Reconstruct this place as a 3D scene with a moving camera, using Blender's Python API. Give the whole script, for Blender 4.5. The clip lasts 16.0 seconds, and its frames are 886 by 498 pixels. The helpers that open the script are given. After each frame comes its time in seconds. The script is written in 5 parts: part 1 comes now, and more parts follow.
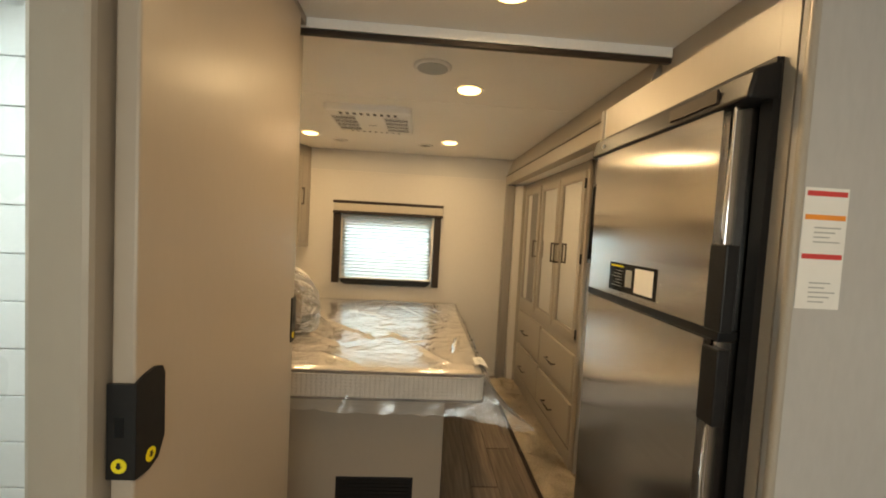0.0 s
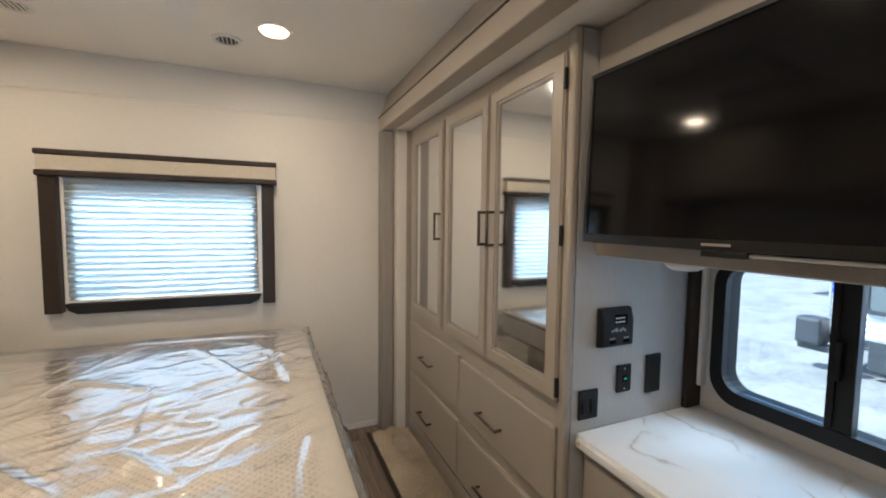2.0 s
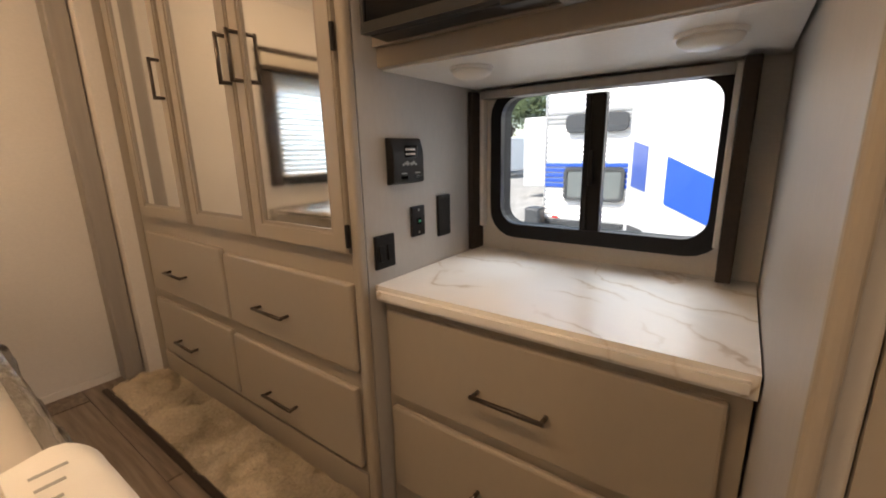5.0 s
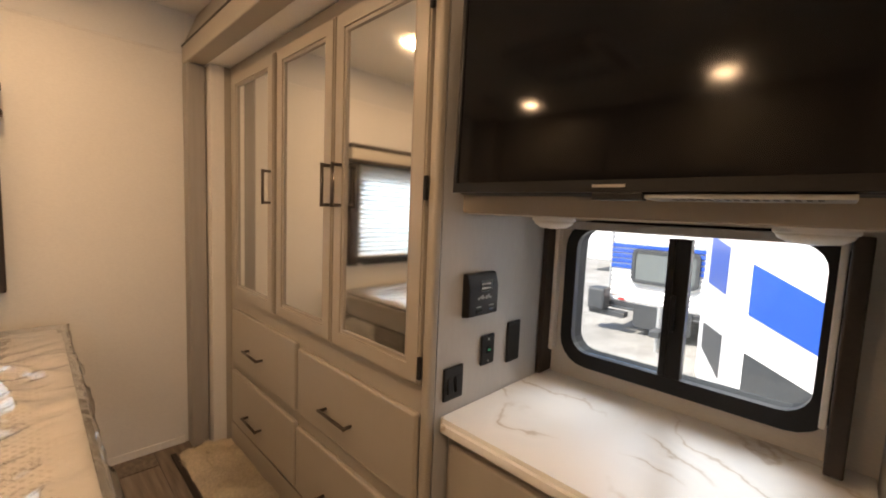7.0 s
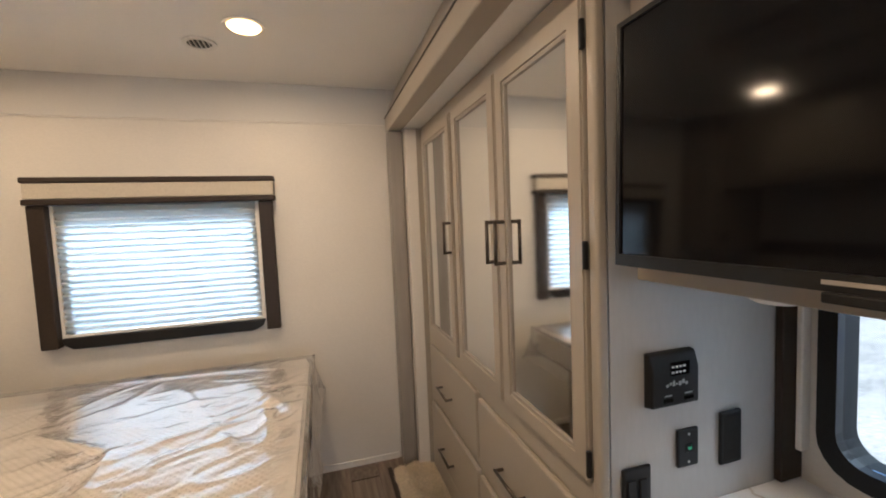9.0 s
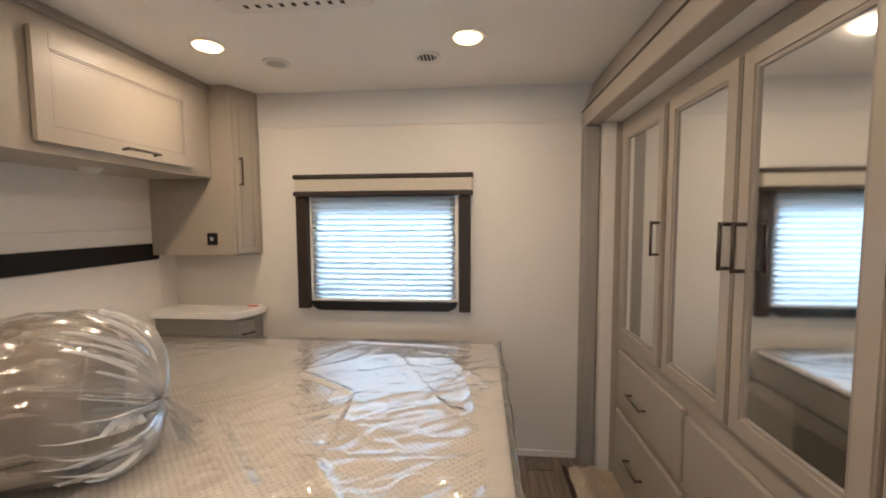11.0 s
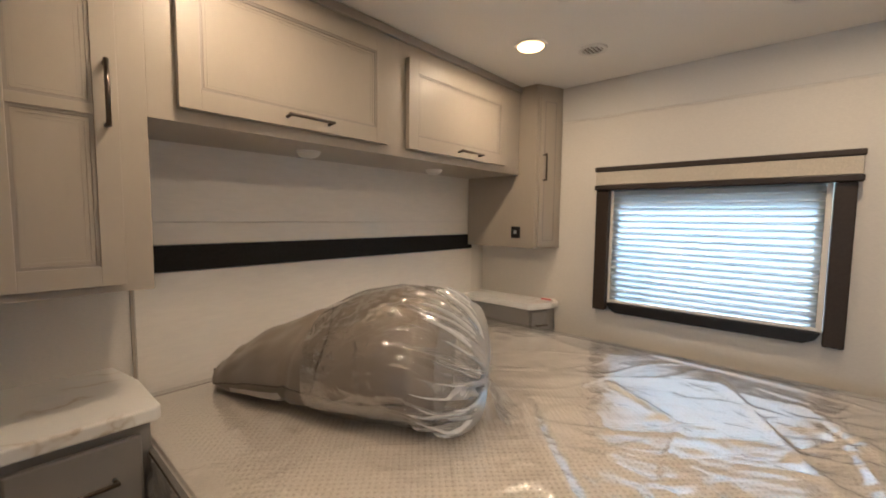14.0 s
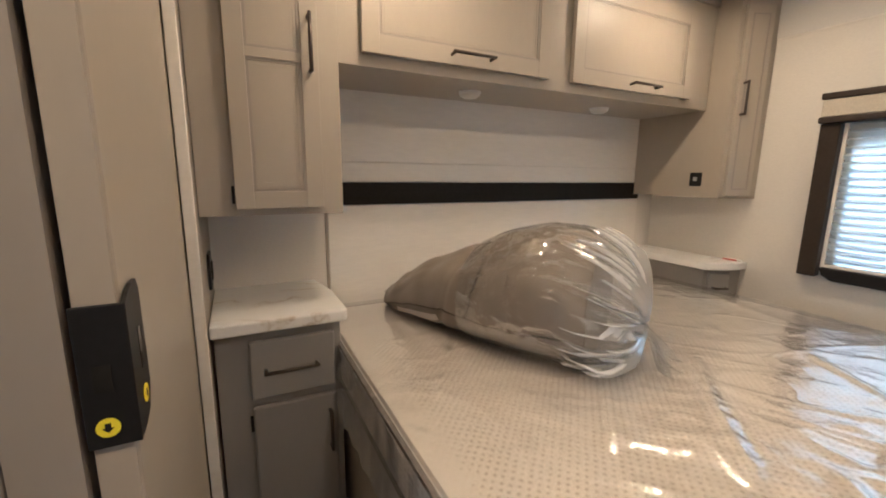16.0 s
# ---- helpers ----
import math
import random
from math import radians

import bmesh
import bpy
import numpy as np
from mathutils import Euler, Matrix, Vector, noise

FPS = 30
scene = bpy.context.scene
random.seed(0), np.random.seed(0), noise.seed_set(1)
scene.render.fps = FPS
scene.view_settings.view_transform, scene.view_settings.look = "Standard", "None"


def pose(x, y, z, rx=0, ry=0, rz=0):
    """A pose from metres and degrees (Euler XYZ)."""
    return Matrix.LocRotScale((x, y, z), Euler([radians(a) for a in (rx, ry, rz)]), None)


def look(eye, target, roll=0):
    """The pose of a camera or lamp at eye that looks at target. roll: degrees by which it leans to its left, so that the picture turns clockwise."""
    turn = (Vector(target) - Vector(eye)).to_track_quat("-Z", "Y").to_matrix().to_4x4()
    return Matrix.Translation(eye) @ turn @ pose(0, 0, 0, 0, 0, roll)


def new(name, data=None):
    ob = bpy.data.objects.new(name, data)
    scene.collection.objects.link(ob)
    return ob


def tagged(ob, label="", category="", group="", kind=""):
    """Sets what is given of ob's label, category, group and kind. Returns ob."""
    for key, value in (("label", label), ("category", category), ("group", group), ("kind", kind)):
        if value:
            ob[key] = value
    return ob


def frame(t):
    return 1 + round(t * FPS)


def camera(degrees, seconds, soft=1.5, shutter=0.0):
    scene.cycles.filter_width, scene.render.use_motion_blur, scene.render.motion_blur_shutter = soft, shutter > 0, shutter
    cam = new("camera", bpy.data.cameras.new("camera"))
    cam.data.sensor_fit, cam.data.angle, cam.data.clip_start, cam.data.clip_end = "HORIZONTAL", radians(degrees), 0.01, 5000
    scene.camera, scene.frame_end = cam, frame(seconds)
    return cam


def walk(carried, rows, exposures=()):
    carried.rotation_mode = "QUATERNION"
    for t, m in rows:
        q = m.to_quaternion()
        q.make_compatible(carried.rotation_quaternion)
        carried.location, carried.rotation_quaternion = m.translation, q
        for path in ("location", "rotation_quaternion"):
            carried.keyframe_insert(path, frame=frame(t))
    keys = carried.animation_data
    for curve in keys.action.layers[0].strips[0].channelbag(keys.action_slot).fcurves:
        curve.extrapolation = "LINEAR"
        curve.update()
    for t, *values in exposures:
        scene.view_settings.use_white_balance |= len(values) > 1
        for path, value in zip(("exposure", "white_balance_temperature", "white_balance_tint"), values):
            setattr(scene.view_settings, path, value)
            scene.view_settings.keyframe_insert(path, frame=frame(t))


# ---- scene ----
cam = camera(94.8, 16.0, soft=1.9)
PATH = [
    (0, (-0.092, 1.420, 1.427), (0.031, 3.414, 1.325), 3.1),
    (0.5, (-0.067, 1.787, 1.390), (0.021, 3.780, 1.248), 2.6),
    (1, (0.033, 2.168, 1.378), (0.088, 4.161, 1.220), 2.2),
    (1.5, (0.025, 2.527, 1.313), (0.318, 4.502, 1.188), 2.3),
    (2, (0.084, 2.809, 1.326), (0.871, 4.642, 1.19), 0.7),
    (2.5, (0.185, 2.982, 1.279), (1.411, 4.547, 1.064), -1.5),
    (3, (0.188, 3.014, 1.2), (1.656, 4.328, 0.856), -2.2),
    (3.5, (0.178, 3.02, 1.122), (1.732, 4.195, 0.669), -1.8),
    (3.7, (0.186, 3.011, 1.104), (1.767, 4.142, 0.633), -1.6),
    (5.8, (0.21, 2.988, 1.021), (1.756, 4.184, 0.597), -0.4),
    (6, (0.211, 2.991, 1.054), (1.749, 4.212, 0.677), 0.1),
    (6.5, (0.196, 2.995, 1.154), (1.692, 4.299, 0.907), 1.2),
    (7, (0.185, 3.029, 1.233), (1.608, 4.422, 1.049), 2.4),
    (7.5, (0.181, 3.029, 1.318), (1.445, 4.576, 1.221), 2.2),
    (8, (0.274, 3.029, 1.364), (1.309, 4.738, 1.271), 0.3),
    (8.5, (0.349, 3.044, 1.356), (1.149, 4.873, 1.236), -1.6),
    (9, (0.339, 3.037, 1.371), (0.913, 4.948, 1.236), -2.4),
    (9.5, (0.279, 3.005, 1.372), (0.646, 4.966, 1.226), -2.2),
    (10, (0.219, 2.986, 1.38), (0.404, 4.972, 1.23), -1.5),
    (12.5, (0.109, 3.055, 1.369), (-0.625, 4.91, 1.233), 0.3),
    (13, (0.052, 3.039, 1.366), (-0.866, 4.811, 1.23), 0.3),
    (13.5, (0.018, 3.056, 1.366), (-1.118, 4.696, 1.222), 0.7),
    (14, (-0.018, 3.056, 1.361), (-1.348, 4.542, 1.206), 0.6),
    (14.5, (-0.026, 3.058, 1.361), (-1.532, 4.362, 1.19), 0.4),
    (15, (-0.026, 3.058, 1.337), (-1.668, 4.183, 1.142), 0.2),
    (15.5, (-0.02, 3.051, 1.315), (-1.741, 4.037, 1.056), 0.4),
    (16, (-0.01, 3.043, 1.286), (-1.765, 3.934, 0.928), 0.6),
]
EXPOSURES = [(0, 1.12, 7200, 1), (0.5, 1.25, 6700, 8), (1.0, 1.3, 5200, 8), (1.5, 1.3, 5150, 6), (2.0, 1.22, 5000, 3), (2.5, 1.22, 5700, 9), (3.5, 1.2, 6350, 12), (6.0, 1.15, 7000, 16), (7.5, 1.25, 6750, 14), (8.5, 1.25, 5900, 10), (10.0, 1.25, 5150, 7), (12.5, 0.98, 5350, 8), (14.5, 0.98, 5350, 7), (16, 1.25, 5250, 7)]
walk(cam, [(t, look(eye, target, roll)) for t, eye, target, roll in PATH], exposures=EXPOSURES)

# ---- light ----
world = bpy.data.worlds.new("sky")
scene.world = world
world.use_nodes = True
_nt = world.node_tree
_sky = _nt.nodes.new("ShaderNodeTexSky")
_sky.sky_type, _sky.sun_disc = "NISHITA", False
_sky.sun_elevation, _sky.sun_rotation = radians(52), radians(288)
_nt.links.new(_sky.outputs[0], _nt.nodes["Background"].inputs[0])
_nt.nodes["Background"].inputs[1].default_value = 0.15

sun = new("sun", bpy.data.lights.new("sun", "SUN"))
sun.data.energy, sun.data.angle, sun.data.color = 4.2, radians(0.5), (1.0, 0.95, 0.88)
sun.matrix_world = look((-6, 2, 8), (0, 0, 0))

LAMP_WATT, LAMP_COLOUR = 2.8, (1.0, 0.68, 0.39)


def daylight_lamp(name, eye, target, w, h, watts, colour=(0.80, 0.93, 1.0)):
    """An added area lamp that stands in for daylight at an opening."""
    li = new(name, bpy.data.lights.new(name, "AREA"))
    li.data.shape, li.data.size, li.data.size_y, li.data.energy, li.data.color = "RECTANGLE", w, h, watts, colour
    li.matrix_world = look(eye, target)


# two lamps outside, out of view above the windows, in place of sky light
daylight_lamp("daylight_rear_window", (-0.39, 6.0, 2.25), (-0.39, 5.34, 1.2), 0.9, 0.5, 31.0, (0.74, 0.91, 1.0))
daylight_lamp("daylight_side_window", (2.9, 3.3, 2.4), (1.2, 3.36, 0.75), 1.4, 1.0, 27.0)
# added lamp in a made-up roof opening, to brighten the bathroom
daylight_lamp("added_bath_daylight", (-1.11, 2.1, 2.16), (-1.11, 2.101, 0.0), 0.34, 0.36, 7.0)
# added fill at an invented opening in the unseen end wall
daylight_lamp("added_kitchen_daylight", (0.15, -1.23, 1.35), (0.15, 2.0, 1.2), 1.3, 0.8, 9.0, (0.95, 0.97, 1.0))
LAMPS = [(0.12, 3.45), (0.12, 4.71), (-0.97, 4.68), (-0.97, 3.52), (0.14, 2.6), (0.14, 1.0)]


# ---- materials ----
def mat(name, colour, rough=0.5, metal=0.0, grain=0.0, scale=30.0, bump=0.0, stretch=(1, 1, 1), coat=0.0, blotch=0.0, sheen=0.0, wobble=0.0):
    """A surface with fine grain and wide, faint blotches."""
    m = bpy.data.materials.new(name)
    m.use_nodes = True
    nt, b = m.node_tree, m.node_tree.nodes["Principled BSDF"]
    b.inputs["Base Color"].default_value = (*colour, 1)
    b.inputs["Roughness"].default_value, b.inputs["Metallic"].default_value = rough, metal
    b.inputs["Coat Weight"].default_value = coat
    b.inputs["Coat Roughness"].default_value = 0.08
    b.inputs["Sheen Weight"].default_value = sheen
    co = nt.nodes.new("ShaderNodeTexCoord")
    mp = nt.nodes.new("ShaderNodeMapping")
    mp.inputs["Scale"].default_value = stretch
    nt.links.new(co.outputs["Object"], mp.inputs[0])
    n1 = nt.nodes.new("ShaderNodeTexNoise")
    n1.inputs["Scale"].default_value, n1.inputs["Detail"].default_value = scale, 6
    nt.links.new(mp.outputs[0], n1.inputs["Vector"])
    n2 = nt.nodes.new("ShaderNodeTexNoise")
    n2.inputs["Scale"].default_value, n2.inputs["Detail"].default_value = 1.7, 3
    nt.links.new(co.outputs["Object"], n2.inputs["Vector"])
    if grain or blotch:
        def factor(node, amount):
            r = nt.nodes.new("ShaderNodeMapRange")
            r.inputs["From Min"].default_value, r.inputs["From Max"].default_value = 0.3, 0.7
            r.inputs["To Min"].default_value, r.inputs["To Max"].default_value = 1 - amount, 1 + amount
            nt.links.new(node.outputs[0], r.inputs[0])
            return r
        a, c = factor(n1, grain), factor(n2, blotch)
        mul = nt.nodes.new("ShaderNodeMath")
        mul.operation = "MULTIPLY"
        nt.links.new(a.outputs[0], mul.inputs[0])
        nt.links.new(c.outputs[0], mul.inputs[1])
        sc = nt.nodes.new("ShaderNodeVectorMath")
        sc.operation = "SCALE"
        sc.inputs[0].default_value = colour
        nt.links.new(mul.outputs[0], sc.inputs["Scale"])
        nt.links.new(sc.outputs[0], b.inputs["Base Color"])
    r = nt.nodes.new("ShaderNodeMapRange")
    r.inputs["To Min"].default_value, r.inputs["To Max"].default_value = max(0.02, rough - 0.08), min(1, rough + 0.08)
    nt.links.new(n2.outputs[0], r.inputs[0])
    nt.links.new(r.outputs[0], b.inputs["Roughness"])
    if bump:
        bp = nt.nodes.new("ShaderNodeBump")
        bp.inputs["Strength"].default_value, bp.inputs["Distance"].default_value = bump, 0.002
        nt.links.new(n1.outputs[0], bp.inputs["Height"])
        nt.links.new(bp.outputs[0], b.inputs["Normal"])
    return m


def glow(name, colour, strength):
    m = bpy.data.materials.new(name)
    m.use_nodes = True
    b = m.node_tree.nodes["Principled BSDF"]
    b.inputs["Base Color"].default_value = (0.9, 0.88, 0.85, 1)
    b.inputs["Emission Color"].default_value = (*colour, 1)
    b.inputs["Emission Strength"].default_value = strength
    return m


WALL = mat("linen wallpaper", (0.68, 0.65, 0.605), 0.62, grain=0.035, scale=90, bump=0.12, stretch=(1, 1, 3), blotch=0.02)
UPPER = mat("grey upper wall vinyl", (0.64, 0.625, 0.595), 0.6, grain=0.03, scale=90, bump=0.1, stretch=(1, 1, 3), blotch=0.02)
CEIL = mat("ceiling vinyl", (0.86, 0.85, 0.83), 0.6, grain=0.02, scale=140, bump=0.1, blotch=0.02)
CAB = mat("greige cabinet laminate", (0.375, 0.335, 0.282), 0.38, grain=0.012, scale=60, bump=0.03, stretch=(1, 1, 0.4), blotch=0.03)
CABDARK = mat("taupe cabinet side laminate", (0.31, 0.28, 0.25), 0.45, grain=0.012, scale=60, bump=0.03, stretch=(1, 1, 0.4), blotch=0.03)
COLUMN = mat("grey trim laminate", (0.30, 0.275, 0.25), 0.45, grain=0.08, scale=45, bump=0.05, stretch=(1, 1, 0.06), blotch=0.04)
SLAB = mat("sliding door laminate", (0.40, 0.345, 0.285), 0.36, grain=0.012, scale=60, bump=0.03, stretch=(1, 1, 0.4), blotch=0.03)
GREYDOOR = mat("grey nightstand laminate", (0.30, 0.285, 0.27), 0.42, grain=0.012, scale=60, bump=0.03, stretch=(1, 1, 0.4), blotch=0.03)
SIDEPANEL = mat("pale grey side panel", (0.46, 0.45, 0.44), 0.5, grain=0.03, scale=80, bump=0.06, stretch=(1, 1, 0.3), blotch=0.02)
HEADBOARD = mat("cream headboard panel", (0.74, 0.71, 0.665), 0.5, grain=0.03, scale=80, bump=0.06, stretch=(1, 0.2, 1), blotch=0.02)
BROWN = mat("dark brown shade trim", (0.036, 0.026, 0.020), 0.45, grain=0.1, scale=80, bump=0.05)
VALANCE = mat("beige valance fabric", (0.50, 0.46, 0.39), 0.8, grain=0.12, scale=260, bump=0.3)
BLACK = mat("black plastic", (0.014, 0.014, 0.015), 0.38, grain=0.1, scale=120, bump=0.04)
BLACKBAND = mat("black headboard band", (0.018, 0.017, 0.016), 0.55, grain=0.15, scale=90, bump=0.1)
GREYPLASTIC = mat("grey print", (0.35, 0.36, 0.36), 0.5)
HANDLE = mat("brushed dark nickel", (0.13, 0.11, 0.095), 0.34, metal=1.0, grain=0.08, scale=200)
WHITEPLASTIC = mat("white plastic", (0.78, 0.77, 0.75), 0.4, grain=0.02, scale=80)
STEEL = mat("brushed stainless steel", (0.70, 0.685, 0.67), 0.16, metal=1.0, grain=0.04, scale=120, bump=0.015, stretch=(1, 0.03, 1), blotch=0.03)
STEEL.node_tree.nodes["Principled BSDF"].inputs["Anisotropic"].default_value = 0.8
SCREEN = mat("black screen glass", (0.004, 0.004, 0.005), 0.07)
for _m, _v in ((SCREEN, 0.24), (BLACK, 0.22), (BLACKBAND, 0.15), (BROWN, 0.25)):
    _m.node_tree.nodes["Principled BSDF"].inputs["Specular IOR Level"].default_value = _v
MIRROR = mat("mirror glass", (0.86, 0.87, 0.86), 0.005, metal=1.0)
YELLOW = mat("yellow print", (0.85, 0.72, 0.02), 0.5)
PAPER = mat("white paper sticker", (0.82, 0.81, 0.78), 0.6, grain=0.02)
RED = mat("red print", (0.62, 0.05, 0.05), 0.5)
ORANGE = mat("orange print", (0.85, 0.30, 0.04), 0.5)
GREENLED = mat("green print", (0.05, 0.5, 0.25), 0.5)
LAMPGLOW = glow("lamp lens", (1.0, 0.56, 0.21), 3.4)
DIFFUSER = mat("frosted lens", (0.82, 0.80, 0.76), 0.3)


def nodes_of(name, rough=0.5):
    m = bpy.data.materials.new(name)
    m.use_nodes = True
    b = m.node_tree.nodes["Principled BSDF"]
    b.inputs["Roughness"].default_value = rough
    return m, m.node_tree, b


def ramp(nt, source, stops):
    r = nt.nodes.new("ShaderNodeValToRGB")
    while len(r.color_ramp.elements) < len(stops):
        r.color_ramp.elements.new(0.5)
    for e, (at, c) in zip(r.color_ramp.elements, stops):
        e.position, e.color = at, (*c, 1)
    nt.links.new(source, r.inputs[0])
    return r


def marble():
    m, nt, b = nodes_of("white marble laminate", 0.3)
    co = nt.nodes.new("ShaderNodeTexCoord")
    warp = nt.nodes.new("ShaderNodeTexNoise")
    warp.inputs["Scale"].default_value, warp.inputs["Detail"].default_value = 2.2, 5
    nt.links.new(co.outputs["Object"], warp.inputs["Vector"])
    add = nt.nodes.new("ShaderNodeVectorMath")
    add.operation = "MULTIPLY_ADD"
    nt.links.new(warp.outputs["Color"], add.inputs[0])
    add.inputs[1].default_value = (0.75, 0.75, 0.75)
    nt.links.new(co.outputs["Object"], add.inputs[2])
    mp = nt.nodes.new("ShaderNodeMapping")
    mp.inputs["Rotation"].default_value = (0, 0, radians(35))
    nt.links.new(add.outputs[0], mp.inputs[0])
    wave = nt.nodes.new("ShaderNodeTexWave")
    wave.inputs["Scale"].default_value, wave.inputs["Distortion"].default_value = 2.4, 3.0
    wave.inputs["Detail"].default_value, wave.inputs["Detail Scale"].default_value = 4, 1.6
    nt.links.new(mp.outputs[0], wave.inputs["Vector"])
    veins = ramp(nt, wave.outputs["Fac"], [(0.0, (0.52, 0.46, 0.40)), (0.012, (0.66, 0.625, 0.59)), (0.05, (0.76, 0.75, 0.735)), (0.5, (0.80, 0.795, 0.785)), (1.0, (0.77, 0.77, 0.77))])
    patch = nt.nodes.new("ShaderNodeTexNoise")
    patch.inputs["Scale"].default_value, patch.inputs["Detail"].default_value = 4.5, 3
    nt.links.new(co.outputs["Object"], patch.inputs["Vector"])
    cut = ramp(nt, patch.outputs[0], [(0.44, (0, 0, 0)), (0.60, (1, 1, 1))])
    mixc = nt.nodes.new("ShaderNodeMix")
    mixc.data_type = "RGBA"
    nt.links.new(cut.outputs[0], mixc.inputs["Factor"])
    mixc.inputs[6].default_value = (0.785, 0.78, 0.77, 1)
    nt.links.new(veins.outputs[0], mixc.inputs[7])
    nt.links.new(mixc.outputs[2], b.inputs["Base Color"])
    return m


def plank_floor():
    m, nt, b = nodes_of("grey-brown wood vinyl", 0.42)
    co = nt.nodes.new("ShaderNodeTexCoord")
    mp = nt.nodes.new("ShaderNodeMapping")
    mp.inputs["Scale"].default_value = (26, 1.6, 1)
    nt.links.new(co.outputs["Object"], mp.inputs[0])
    n = nt.nodes.new("ShaderNodeTexNoise")
    n.inputs["Scale"].default_value, n.inputs["Detail"].default_value = 2.0, 8
    nt.links.new(mp.outputs[0], n.inputs["Vector"])
    info = nt.nodes.new("ShaderNodeObjectInfo")
    add = nt.nodes.new("ShaderNodeMath")
    add.operation = "MULTIPLY_ADD"
    nt.links.new(info.outputs["Random"], add.inputs[0])
    add.inputs[1].default_value = 0.22
    nt.links.new(n.outputs[0], add.inputs[2])
    r = ramp(nt, add.outputs[0], [(0.3, (0.085, 0.062, 0.046)), (0.55, (0.17, 0.13, 0.10)), (0.85, (0.27, 0.22, 0.175))])
    nt.links.new(r.outputs[0], b.inputs["Base Color"])
    bp = nt.nodes.new("ShaderNodeBump")
    bp.inputs["Strength"].default_value, bp.inputs["Distance"].default_value = 0.25, 0.001
    nt.links.new(n.outputs[0], bp.inputs["Height"])
    nt.links.new(bp.outputs[0], b.inputs["Normal"])
    return m


def film_plastic(name, rough, haze, ior=1.5, bump=0.25, scale=16, most=1.0, gain=1.0):
    """Clear wrapping film: mostly see-through, with gloss on its folds."""
    m, nt, b = nodes_of(name, rough)
    out = nt.nodes["Material Output"]
    clear = nt.nodes.new("ShaderNodeBsdfTransparent")
    clear.inputs[0].default_value = (1.0, 1.0, 1.0, 1)
    milky = nt.nodes.new("ShaderNodeBsdfDiffuse")
    milky.inputs[0].default_value = (0.86, 0.86, 0.86, 1)
    mix0 = nt.nodes.new("ShaderNodeMixShader")
    mix0.inputs[0].default_value = haze
    nt.links.new(clear.outputs[0], mix0.inputs[1])
    nt.links.new(milky.outputs[0], mix0.inputs[2])
    gl = nt.nodes.new("ShaderNodeBsdfGlossy")
    gl.inputs["Roughness"].default_value = rough
    co = nt.nodes.new("ShaderNodeTexCoord")
    n = nt.nodes.new("ShaderNodeTexNoise")
    n.inputs["Scale"].default_value, n.inputs["Detail"].default_value, n.inputs["Distortion"].default_value = scale, 4, 1.2
    nt.links.new(co.outputs["Object"], n.inputs["Vector"])
    bp = nt.nodes.new("ShaderNodeBump")
    bp.inputs["Strength"].default_value, bp.inputs["Distance"].default_value = bump, 0.01
    nt.links.new(n.outputs[0], bp.inputs["Height"])
    nt.links.new(bp.outputs[0], gl.inputs["Normal"])
    fr = nt.nodes.new("ShaderNodeFresnel")
    fr.inputs[0].default_value = ior
    nt.links.new(bp.outputs[0], fr.inputs["Normal"])
    mix = nt.nodes.new("ShaderNodeMixShader")
    cap = nt.nodes.new("ShaderNodeMath")
    cap.operation = "MINIMUM"
    cap.inputs[1].default_value = most
    layers = nt.nodes.new("ShaderNodeMath")
    layers.operation = "MULTIPLY"
    layers.inputs[1].default_value = gain
    nt.links.new(fr.outputs[0], layers.inputs[0])
    nt.links.new(layers.outputs[0], cap.inputs[0])
    nt.links.new(cap.outputs[0], mix.inputs[0])
    nt.links.new(mix0.outputs[0], mix.inputs[1])
    nt.links.new(gl.outputs[0], mix.inputs[2])
    nt.links.new(mix.outputs[0], out.inputs[0])
    return m


def mattress_cloth():
    m, nt, b = nodes_of("quilted cream knit", 0.8)
    co = nt.nodes.new("ShaderNodeTexCoord")
    mp = nt.nodes.new("ShaderNodeMapping")
    mp.inputs["Scale"].default_value = (1, 1, 1)
    mp.inputs["Rotation"].default_value = (0, 0, radians(45))
    nt.links.new(co.outputs["Object"], mp.inputs[0])
    v = nt.nodes.new("ShaderNodeTexVoronoi")
    v.inputs["Scale"].default_value, v.inputs["Randomness"].default_value = 62, 0.12
    nt.links.new(mp.outputs[0], v.inputs["Vector"])
    r = ramp(nt, v.outputs["Distance"], [(0.0, (0.50, 0.44, 0.37)), (0.20, (0.60, 0.54, 0.47)), (0.30, (0.83, 0.77, 0.70)), (1.0, (0.85, 0.79, 0.725))])
    nt.links.new(r.outputs[0], b.inputs["Base Color"])
    bp = nt.nodes.new("ShaderNodeBump")
    bp.inputs["Strength"].default_value, bp.inputs["Distance"].default_value = 0.4, 0.003
    nt.links.new(v.outputs["Distance"], bp.inputs["Height"])
    nt.links.new(bp.outputs[0], b.inputs["Normal"])
    b.inputs["Sheen Weight"].default_value = 0.2
    return m


